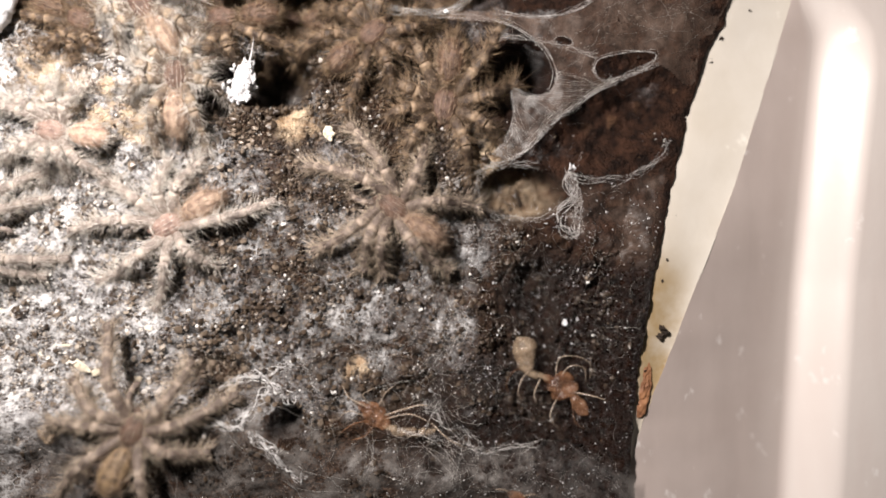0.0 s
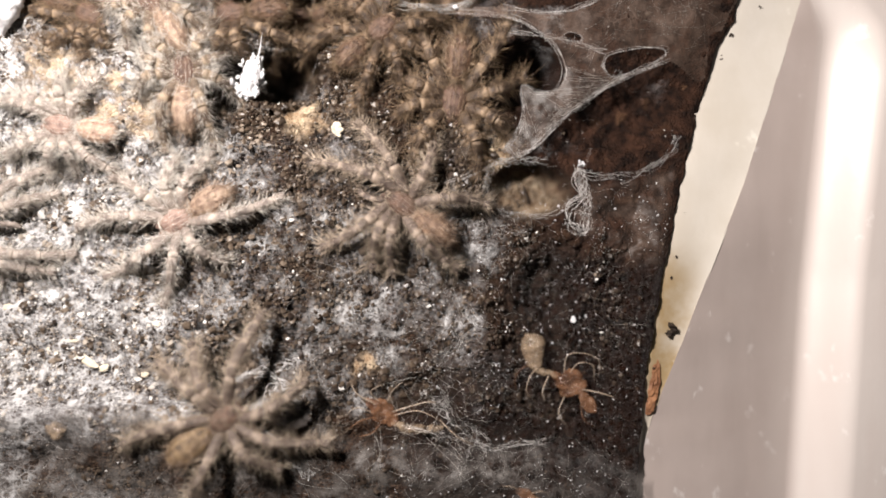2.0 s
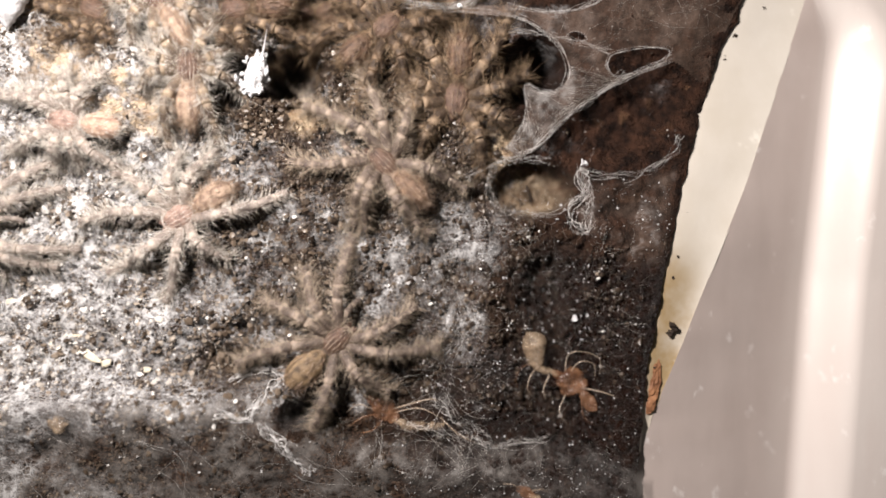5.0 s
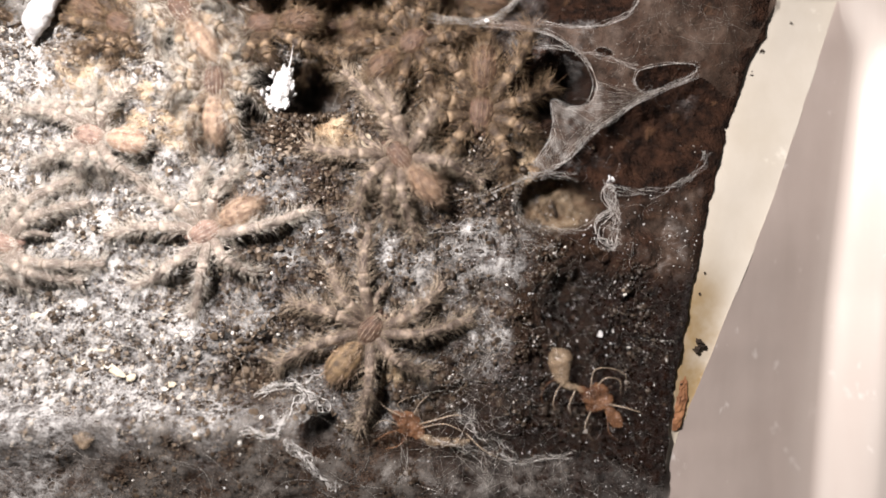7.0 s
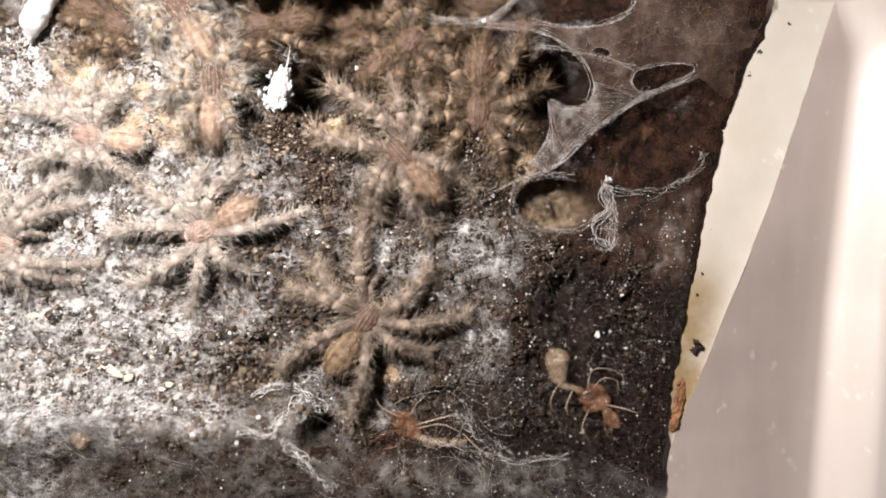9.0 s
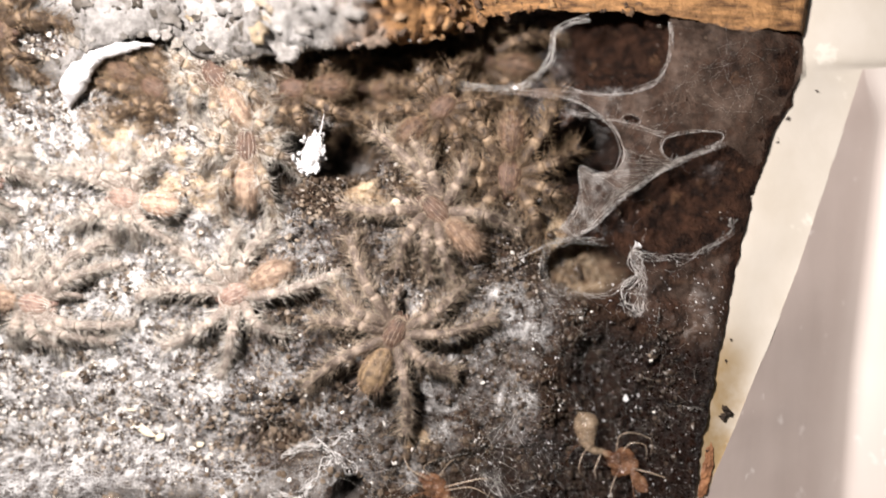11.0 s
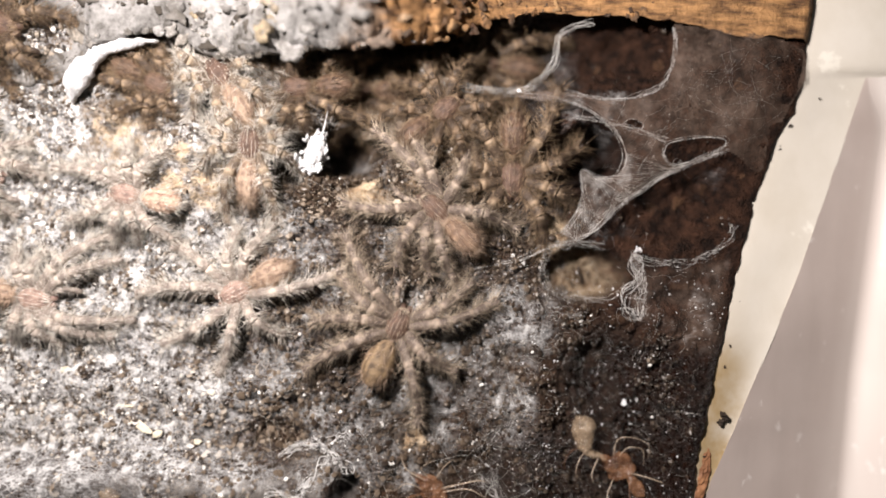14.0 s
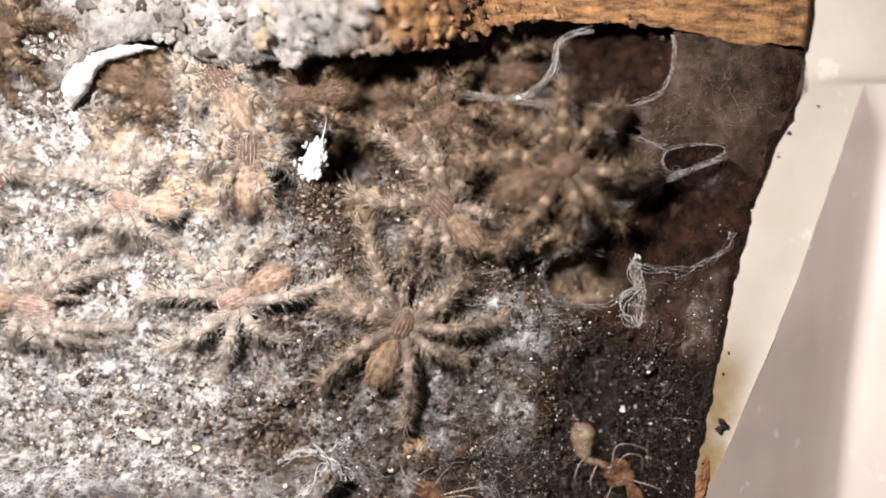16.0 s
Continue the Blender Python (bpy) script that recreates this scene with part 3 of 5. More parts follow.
def lower_web():
    """Outline of the dense three-cornered part of the sheet."""
    return spline([(10.0, 15.9), (9.4, 13.9), (7.5, 13.6), (6.2, 14.1), (6.4, 12.0), (5.7, 10.1), (4.7, 8.8), (5.8, 8.1), (7.5, 9.1), (9.3, 11.1), (12.2, 13.1), (14.0, 14.2), (12.0, 14.4), (10.0, 15.9)], 90)


def build_web():
    web = tagged(new("spider_web"), "torn grey silk sheet with holes over brown bark", "spider web")
    xs, ys = np.arange(0, 26, 0.14), np.arange(7, 28, 0.14)
    X, Y = np.meshgrid(xs, ys, indexing="ij")
    V = np.stack([X, Y, sheet_z(X, Y)], -1).reshape(-1, 3)
    F = quads(len(xs), len(ys))
    c = V[F].mean(1)
    outer = [tuple(p) for p in spline(SHEET_LINE + SHEET_LINE[:1], 140)]
    ha, hb = [tuple(p) for p in spline(HOLE_A + HOLE_A[:1], 40)], [tuple(p) for p in spline(HOLE_B + HOLE_B[:1], 40)]
    F = F[inside(c[:, 0], c[:, 1], outer) & ~inside(c[:, 0], c[:, 1], ha) & ~inside(c[:, 0], c[:, 1], hb)]
    used, idx = np.unique(F, return_inverse=True)
    V = V[used]
    thick = np.clip(0.5 + 0.9 * fbm(V[:, 0], V[:, 1], 0.35, 4, 77) + 0.1 * blob(V[:, 0], V[:, 1], 8.5, 11.6, 4.5, 2.2, 38) + 0.3 * smooth(13, 17, V[:, 1]), 0.12, 1)
    for line in (outer, ha, hb):
        d = np.min(np.hypot(V[:, :1] - np.array(line)[None, :, 0], V[:, 1:2] - np.array(line)[None, :, 1]), 1)
        thick = np.clip(thick + 0.45 * np.exp(-d / 0.25), 0, 1)
    mk("sheet", V, idx.reshape(-1, 4), SHEET, web, attrs={"cover": thick})
    tri = [tuple(p) for p in lower_web()]
    G = quads(len(xs), len(ys))
    W = np.stack([X, Y, sheet_z(X, Y) + 0.06], -1).reshape(-1, 3)
    c = W[G].mean(1)
    used, idx = np.unique(G[inside(c[:, 0], c[:, 1], tri)], return_inverse=True)
    W = W[used]
    mk("webbing", W, idx.reshape(-1, 4), WISP, web, attrs={"cover": np.clip(0.04 + 0.75 * fbm(W[:, 0], W[:, 1], 0.8, 4, 58), 0.02, 0.6)})
    lay("rim", strands(HOLE_A + HOLE_A[:1], 4, 0.3, 0.013, sheet_z, 41), web)
    lay("rim", strands(HOLE_B + HOLE_B[:1], 3, 0.2, 0.008, sheet_z, 42), web)
    lay("rim", strands(TORN_EDGE, 6, 0.4, 0.015, sheet_z, 43), web)
    for pts, r in (([(18.9, 16.6), (15.1, 14.8), (12.2, 13.1), (9.3, 11.1), (7.5, 9.1), (5.8, 8.1), (3.5, 7.5), (1.0, 6.2), (-3.0, 5.2)], 0.07), ([(13.8, 27.0), (13.9, 24.5), (13.4, 22.6), (12.2, 21.4), (9.0, 20.3), (4.5, 21.0)], 0.08), ([(5.4, 18.8), (9.5, 18.3), (13.5, 17.0)], 0.06)):
        lay("strand", strands(pts, 8, 0.5, r * 0.17, lambda x, y: np.maximum(sheet_z(x, y), height(x, y) + 0.1), len(pts)), web)
    rng = np.random.default_rng(12)
    pieces = []
    while len(pieces) < 50:
        x, y, a = rng.uniform(4, 24), rng.uniform(8, 27), rng.normal(0.55, 0.6)
        u = np.linspace(-0.5, 0.5, 9) * rng.uniform(2, 6)
        w = rng.normal(0, 0.07) * u * u + rng.normal(0, 0.2) * np.sin(rng.uniform(1, 3) * u)
        px, py = x + u * math.cos(a) - w * math.sin(a), y + u * math.sin(a) + w * math.cos(a)
        ok = inside(px, py, outer) & ~inside(px, py, ha) & ~inside(px, py, hb)
        if ok.all():
            pieces.append(tube(np.stack([px, py, sheet_z(px, py) + 0.03], -1), np.full(9, rng.uniform(0.003, 0.006)), 3))
    upper = spline([(10.0, 15.9), (9.4, 13.9), (7.5, 13.6), (6.2, 14.1), (6.4, 12.0), (5.7, 10.1), (4.7, 8.8)], 60)
    lower = spline([(15.1, 14.8), (12.2, 13.1), (9.3, 11.1), (7.5, 9.1), (5.8, 8.1)], 60)
    for k in range(85):
        q = rng.uniform(0, 1)
        p, r = upper[int(59 * q)], lower[int(59 * np.clip(q + rng.normal(0, 0.18), 0, 1))]
        if k % 3 == 0:
            p = lower[int(59 * np.clip(q - rng.uniform(0.1, 0.4), 0, 1))] + np.array([-0.4, 0.7]) * rng.uniform(0, 1.2)
            r = lower[int(59 * q)] + np.array([-0.4, 0.7]) * rng.uniform(0, 0.8)
        u = np.linspace(0, 1, 10)[:, None]
        line = p * (1 - u) + r * u + rng.normal(0, 0.18) * np.sin(math.pi * u) * np.array([0.6, -0.8])
        pieces.append(tube(np.column_stack([line, sheet_z(line[:, 0], line[:, 1]) + rng.uniform(0.02, 0.12)]), np.full(10, rng.uniform(0.003, 0.008)), 3))
    mk("fine_threads", *join(pieces), THREAD, web)
    return web


build_web()


def build_curl():
    web = tagged(new("spider_web"), "twisted white silk strand round a hole in the web", "spider silk")
    for pts, r in (([(11.2, 7.2), (12.3, 6.5), (15.4, 6.3), (17.8, 7.1), (19.4, 8.7), (19.8, 9.9)], 0.06), ([(11.2, 7.2), (10.9, 6.2), (11.6, 4.7), (10.4, 3.6), (10.5, 1.9), (11.7, 1.4), (11.9, 2.7), (11.2, 3.4)], 0.13), ([(11.2, 7.1), (11.5, 6.0), (12.0, 4.6), (11.9, 3.0)], 0.1), ([(3.2, 6.2), (3.3, 4.6), (4.3, 3.2), (6.5, 2.8), (9.2, 3.0), (10.6, 4.2)], 0.05), ([(3.2, 6.2), (4.0, 7.2), (5.8, 7.8), (8.5, 7.6)], 0.05)):
        lay("strand", strands(pts, 9, 0.7, r * 0.17, lambda x, y: np.maximum(height(x, y) + 0.15, 0.35), 60 + len(pts)), web)
    xs, ys = np.arange(9.6, 21, 0.16), np.arange(-3.0, 9.6, 0.16)
    X, Y = np.meshgrid(xs, ys, indexing="ij")
    Z = np.maximum(height(X, Y) + 0.12, 0.3 + 0.2 * fbm(X, Y, 0.6, 3, 5))
    F = quads(len(xs), len(ys))
    V = np.stack([X, Y, Z], -1).reshape(-1, 3)
    c = V[F].mean(1)
    area = [tuple(p) for p in spline([(11.2, 7.2), (12.3, 6.5), (15.4, 6.3), (17.8, 7.1), (20.2, 8.0), (19.6, 5.0), (19.0, 1.4), (18.0, -2.0), (15.0, -1.2), (12.8, 0.4), (10.8, 1.2), (10.2, 3.4), (11.4, 4.7), (10.9, 6.2), (11.2, 7.2)], 80)]
    F = F[inside(c[:, 0], c[:, 1], area)]
    used, idx = np.unique(F, return_inverse=True)
    mk("sheet", V[used], idx.reshape(-1, 4), SHEET, web, attrs={"cover": smooth(0, 1.3, np.min(np.hypot(V[used, :1] - np.array(area)[None, :, 0], V[used, 1:2] - np.array(area)[None, :, 1]), 1)) * np.clip(0.5 + 1.1 * fbm(V[used, 0], V[used, 1], 0.5, 4, 12) + 0.5 * blob(V[used, 0], V[used, 1], 11.2, 4.0, 1.2, 3.0), 0, 1)})
    P = spline([(11.0, 7.3), (11.3, 7.35), (11.6, 7.1)], 8)
    v, f = tube(np.column_stack([P, np.full(8, 0.9)]), [0.04, 0.16, 0.3, 0.2, 0.28, 0.14, 0.22, 0.04], 10)
    mk("knot", v + 0.3 * np.stack([fbm(v[:, 0] * 4, v[:, 1] * 4 + v[:, 2] * 4, 1.0, 3, k) for k in (1, 2, 3)], -1), f, CHALK, web, soft=False)


build_curl()


def build_twig():
    twig = tagged(new("spider_web"), "loose white silk strand with a bright knot", "spider web")
    P = spline([(-8.2, 22.6), (-5.7, 21.5), (-3.1, 21.0), (0.4, 20.9), (2.4, 22.2), (3.6, 24.0), (3.8, 25.8), (5.0, 26.7), (6.8, 27.2)], 90)
    lay("strand", strands(P[::6].tolist() + P[-1:].tolist(), 12, 0.7, 0.017, lambda x, y: 1.0 + 0.2 * fbm(x, y, 0.3, 2, 4), 77), twig)
    mk("knot", *tube([(0.2, 20.9, 1.1), (0.35, 20.9, 1.15), (0.5, 20.9, 1.15), (0.7, 20.8, 1.1)], [0.03, 0.2, 0.17, 0.03], 8), CHALK, twig)


build_twig()


def build_arch():
    """The thick white silk lip of the den."""
    arch = tagged(new("spider_web"), "thick bright white silk lip round a den", "spider web")
    P = spline([(-38.9, 18.7, 0.9), (-38.2, 20.4, 1.7), (-36.9, 22.2, 2.0), (-34.8, 23.6, 1.9), (-31.4, 24.2, 1.5)], 40)
    w = np.interp(np.linspace(0, 1, 40), [0, 0.25, 0.6, 1], [0.2, 1.0, 0.75, 0.2])
    v, f = tube(P, w * (1 + 0.35 * fbm(P[:, 0], P[:, 1], 0.9, 3, 2)), 12)
    v = v + 0.4 * np.stack([fbm(v[:, 0], v[:, 1], 1.5, 3, k) for k in (1, 2, 3)], -1)
    mk("lip", v, f, CHALK, arch, soft=True)


build_arch()


def build_tatters():
    """Bright torn threads on the crest of the near rise."""
    web = tagged(new("spider_web"), "torn white silk tatters on a silk-covered rise", "spider web")
    over = lambda x, y: height(x, y) + 0.25
    for k, pts in enumerate(([(-19.5, -12.0), (-17.5, -11.2), (-15.0, -11.6), (-13.6, -12.6), (-13.2, -13.8)], [(-20.0, -14.2), (-18.0, -14.6), (-16.8, -14.0), (-15.8, -12.6), (-15.0, -11.8)], [(-19.0, -11.4), (-16.0, -10.6), (-13.5, -10.2)], [(-16.4, -15.0), (-14.0, -17.2), (-12.0, -19.5)], [(-46, -13.5), (-38, -13.0), (-30, -13.8)], [(-4.0, -15.6), (0.5, -16.5), (4.0, -17.5), (8.5, -17.0)], [(-2.0, -13.5), (1.0, -15.5), (3.5, -17.2)], [(-9.0, 2.0), (-4.0, 2.8), (1.0, 3.6)], [(2.0, 2.2), (4.0, 1.6), (6.5, 1.4)], [(-30, -5.5), (-36, -3.5), (-42, -2.0)], [(-17, 17.6), (-13, 18.3), (-8.6, 17.4)], [(-13.0, 19.2), (-12.6, 16.8), (-12.2, 14.6)], [(-40, -7.5), (-34, -7.0), (-29, -8.2)])):
        lay("thread", strands(pts, 8, 0.9, 0.016 if k > 3 else 0.026, over, 90 + k), web, WISP if k > 3 else BRIGHT)


build_tatters()


# ---- the overhanging bark along the far side ----
def ledge_material():
    k = Nodes("ledge bark")
    grey = k.mix(k.ramp(k.math("ADD", k.math("MULTIPLY", k.noise(420, 8, 0.78), 0.5), k.math("MULTIPLY", k.noise(110, 4, 0.6), 0.5)), (0.41, 0.0), (0.6, 1.0)), (0.03, 0.024, 0.017), (0.42, 0.405, 0.395))
    tan = k.mix(k.ramp(k.noise(350, 6, 0.7, ((1, 4, 4), (0, 0, 0))), (0.35, 0.0), (0.62, 1.0)), (0.055, 0.026, 0.013), (0.4, 0.215, 0.09))
    k.bump(k.noise(900, 6, 0.7), 0.0005)
    return k.done(k.mix(k.attr("tan"), grey, tan), 0.7, 0.3)


def build_crust(top):
    """Lumps of silk-bound soil and bark that cover the ledge."""
    rng = np.random.default_rng(44)
    place = top[(top[:, 0] > -52) & (top[:, 0] < 14)]
    place = place[rng.integers(0, len(place), 2400)]
    pieces, pale = [], []
    for p in place:
        r = min(0.24 * math.exp(0.6 * rng.standard_normal()), 0.9) * (0.5 if p[0] > -2 else 1.0)
        v, f, n = egg(0, 0, -0.1 * r, r, r * rng.uniform(0.5, 1.8), r * rng.uniform(0.25, 0.55), 9, 11)
        v = v + n * r * 1.1 * fbm(1.4 * v[:, 0] / r + 9 * p[0], 1.4 * v[:, 1] / r + v[:, 2] / r, 1.0, 3, 7)[:, None]
        a = rng.uniform(0, math.pi)
        v = np.column_stack([v[:, 0] * math.cos(a) - v[:, 1] * math.sin(a), v[:, 0] * math.sin(a) + v[:, 1] * math.cos(a), v[:, 2]]) + p
        pieces.append((v, f))
        pale.append(np.full(len(v), float(smooth(-14, -8, p[0] + rng.normal(0, 2)))))
    return tagged(mk("ledge_crust", *join(pieces), CRUST, attrs={"tan": np.concatenate(pale)}), "lumpy crust of grey silk-bound soil on the ledge", "bark crust", kind="stuff")


def build_ledge():
    front = [(-56, 21.5), (-45.9, 20.8), (-41.0, 20.6), (-38.6, 21.6), (-36.4, 23.4), (-33.5, 24.9), (-30.5, 25.0), (-27.5, 23.7), (-24.5, 23.0), (-19.8, 23.1), (-15.1, 23.6), (-8.6, 24.4), (-5.9, 25.6), (-1.2, 27.4), (3.5, 28.4), (7.4, 28.4), (11.9, 28.0), (14.4, 27.4), (20.0, 26.7), (26.6, 26.2)]
    xs = np.linspace(-56, 26.6, 300)
    yf = np.interp(xs, [p[0] for p in front], [p[1] for p in front]) + 0.7 * fbm(xs, xs * 0, 0.35, 5, 33)
    prof = [(16, 0.5), (7, 1.8), (2.0, 2.6), (0.5, 3.0), (0.0, 3.7), (0.1, 4.4), (0.6, 5.0), (1.5, 5.4)] + [(d, 5.5 + 0.1 * d) for d in np.arange(2.5, 18, 0.5)] + [(18, 0.5)]
    D, Z = np.array(prof).T
    D, Z = D - 0.3, np.where(Z > 2, Z * 1.3, Z)
    X = np.repeat(xs[:, None], len(D), 1)
    Y = yf[:, None] + D[None]
    H = Z[None] + (1.8 * fbm(X, Y, 0.3, 4, 35) + 2.2 * fbm(X, Y, 0.9, 4, 36)) * np.clip(Z[None] / 4, 0, 1) - 0.6 * smooth(12, 22, X)
    H = H * (1 - 0.96 * smooth(-12, 0, X)) + 0.6 * smooth(-12, 0, X)
    H = H * (1 - 0.6 * smooth(-12, -26, X)) + 0.4 * smooth(-12, -26, X)
    H = H * (1 - 0.94 * smooth(-35.5, -39, X)) + 0.3 * smooth(-35.5, -39, X)
    X = np.minimum(X, edge_x(Y) - 0.02)
    H = np.where(X > 15, np.minimum(H, 0.95 - 1.0 * smooth(0.9, 0, edge_x(Y) - X)) + 0.15 * fbm(X, Y, 0.8, 4, 39), H)
    t = smooth(-16, -10, X + 2 * fbm(X, Y, 0.4, 3, 38))
    V = np.stack([X, Y, H], -1).reshape(-1, 3)
    build_crust(np.stack([X, Y, H], -1)[:, 5:-1].reshape(-1, 3))
    return tagged(mk("bark_ledge", V, quads(len(xs), len(D)), ledge_material(), attrs={"tan": t.ravel()}), "overhanging bark ledge, grey with silk, orange where broken", "bark", kind="structure")


build_ledge()


# ---- the plastic box ----
def plastic_material(name, a, b, thick, rough):
    """Frosted wall that grows into the thicker, whiter rim; the whitening also paints in the rim's highlight."""
    k = Nodes(name)
    col = k.mix(k.ramp(k.noise(160, 4), (0.35, 0.0), (0.7, 1.0)), a, b)
    # lighter colour towards the rim, with its soft highlight painted in
    col = k.mix(k.attr("thick"), col, thick)
    col = k.mix(k.ramp(k.noise(90, 4, 0.5, ((4, 0.7, 1), (0, 0, 0.1))), (0.4, 0.0), (0.66, 0.4)), col, tuple(c * 1.13 for c in b))
    col = k.mix(k.ramp(k.noise(330, 4, 0.6, ((1.6, 1, 1), (0, 0, 0.7))), (0.64, 0.0), (0.74, 0.7)), col, (0.84, 0.8, 0.77))
    k.bump(k.noise(250, 4), 0.0001, 0.5)
    return k.done(col, rough, 0.5)


def build_box():
    n = 80
    v = np.linspace(0, 1, n)
    stops = np.array([(32.3, 25.0, -1.3), (26.2, 6.2, -0.7), (23.4, 0.0, 0.4), (20.3, -7.3, 0.9), (17.2, -15.2, 0.9), (16.3, -17.9, 0.9), (15.9, -31.0, 0.9)])
    foot = np.column_stack([np.interp(v, (25.0 - stops[:, 1]) / 56.0, stops[:, k]) for k in range(3)])
    foot[:, 0] += 0.3 * fbm(v * 40, v * 0, 0.5, 3, 3) * smooth(0.5, 0.8, v)
    knee = np.array((34.2, 25.6, -4.0)) * (1 - v[:, None]) + np.array((30.2, -31.0, -3.0)) * v[:, None]
    knee[:, 2] = np.interp(v, [0, 0.12, 0.5, 1], [-1.3, -1.9, -3.4, -3.2])
    knee = knee + (foot - knee) * smooth(0.12, 0.0, v)[:, None]
    plastic = plastic_material("frosted plastic", (0.47, 0.395, 0.36), (0.515, 0.44, 0.405), (0.65, 0.59, 0.55), 0.4)
    share = np.linspace(0, 1, 12)
    V = np.stack([foot * (1 - f) + knee * f for f in share], 1)
    V[..., 2] += 0.15 * fbm(V[..., 0], V[..., 1], 0.2, 3, 8) * (1 - share)
    tagged(mk("box_wall", V.reshape(-1, 3), quads(n, 12), plastic, attrs={"thick": np.tile(0.5 * smooth(0.75, 1.0, share), n)}), "frosted grey plastic wall of the enclosure", "box wall", kind="structure")
    slope = (knee[:, 2] - foot[:, 2]) / np.maximum(knee[:, 0] - foot[:, 0], 2.0)
    rows = []
    for w in np.linspace(0, 1, 18):
        rise = 2.9 * w * w * (3 - 2 * w) * smooth(0.0, 0.2, v) + slope * 4.8 * w * (1 - w) ** 2
        rows.append(knee + np.column_stack([0 * v + 4.8 * w, 0 * v, rise]))
    rows.append(rows[-1] + np.array((6, 0, 0.0)))
    rows.append(rows[-1] + np.array((22, 0, 0.1)))
    V = np.stack(rows, 1)
    tagged(mk("box_rim", V.reshape(-1, 3), quads(n, len(rows)), plastic, attrs={"thick": np.tile(np.concatenate([0.5 + 0.5 * smooth(0.0, 0.3, np.linspace(0, 1, 18)), [1, 1]]), n)}), "rounded white plastic rim of the enclosure", "box rim", kind="structure")
    ys = np.linspace(-40, 60, 240)
    U, Y = np.meshgrid(np.linspace(0, 1, 50), ys, indexing="ij")
    e = edge_x(Y) - 0.3
    far = np.interp(Y, foot[::-1, 1], foot[::-1, 0]) + 0.1
    far = np.where(Y > 23.6, np.maximum(far, 32.0 + 30 * smooth(23.6, 25.0, Y)), far)
    low = np.interp(Y, foot[::-1, 1], foot[::-1, 2]) - 0.03
    X = e + U**1.3 * np.maximum(far - e, 0.6)
    Z = side_lift(Y) - 0.45 + (low + 0.45 - side_lift(Y)) * smooth(0.0, 1.0, U) + 0.05 * fbm(X, Y, 0.1, 2, 2)
    tagged(mk("box_floor", np.stack([X, Y, Z], -1).reshape(-1, 3), quads(50, 240), CARD, attrs={"stain": 1.3 * blob(X, Y, 18.6, -7.5, 3.0, 8.0, 0, 1.5).ravel()}), "cream plastic floor of the enclosure", "box floor", kind="structure")
    rng = np.random.default_rng(31)
    spots = [(19.1, -6.8, 0.42), (18.75, -7.3, 0.3), (19.3, -7.0, 0.25), (24.9, 18.9, 0.26), (23.9, 16.9, 0.3), (23.3, 15.9, 0.16), (27.5, 21.5, 0.1), (27.0, 28.0, 0.14), (26.4, 23.6, 0.12), (29.2, 27.2, 0.1)]
    for k in range(34):
        y = rng.uniform(-14, 30)
        spots.append((float(edge_x(y)) + abs(rng.normal(0, 0.5)) + 0.1, y, rng.uniform(0.04, 0.13)))
    for x, y, rad in spots:
        v, f, nn = egg(0, 0, 0, rad, rad * rng.uniform(0.6, 1.2), rad * 0.5, 6, 8)
        v += nn * rad * 0.35 * rng.standard_normal((len(v), 1)) * (np.abs(nn[:, 1:2]) < 0.98)
        ob = tagged(mk("soil_crumb", v, f, DARK, soft=False), "small dark crumb of soil on the cream plastic", "soil crumb", group="crumbs beside the bark")
        ob.matrix_basis = pose(x * MM, y * MM, (float(side_lift(y)) - 0.7 + rad * 0.3) * MM, 0, 0, rng.uniform(0, 180))


build_box()


# ---- spiders ----
def hairs(base, out, length, radius, rng):
    """Tapered bristles from the base points, three sides each."""
    n = len(base)
    out = out / (np.linalg.norm(out, axis=1)[:, None] + 1e-9)
    ref = rng.standard_normal((n, 3))
    a = np.cross(out, ref)
    a /= np.linalg.norm(a, axis=1)[:, None] + 1e-9
    b = np.cross(out, a)
    w = np.arange(3) * 2 * math.pi / 3
    ring = base[:, None] + radius * (np.cos(w)[None, :, None] * a[:, None] + np.sin(w)[None, :, None] * b[:, None])
    tip = base + out * length[:, None] + rng.normal(0, 0.06, (n, 3))
    V = np.concatenate([ring, tip[:, None]], 1).reshape(-1, 3)
    F = (np.array([(0, 1, 3), (1, 2, 3), (2, 0, 3)])[None] + 4 * np.arange(n)[:, None, None]).reshape(-1, 3)
    return V, F


SPREAD = [(20, 8.4), (50, 7.6), (98, 6.0), (150, 7.4), (-22, 8.4), (-54, 7.4), (-100, 5.8), (-148, 7.6)]
LEG_SHARE = [0.0, 0.31, 0.45, 0.68, 0.87, 1.0]
LEG_RISE = [1.05, 2.2, 2.25, 1.15, 0.45, 0.22]


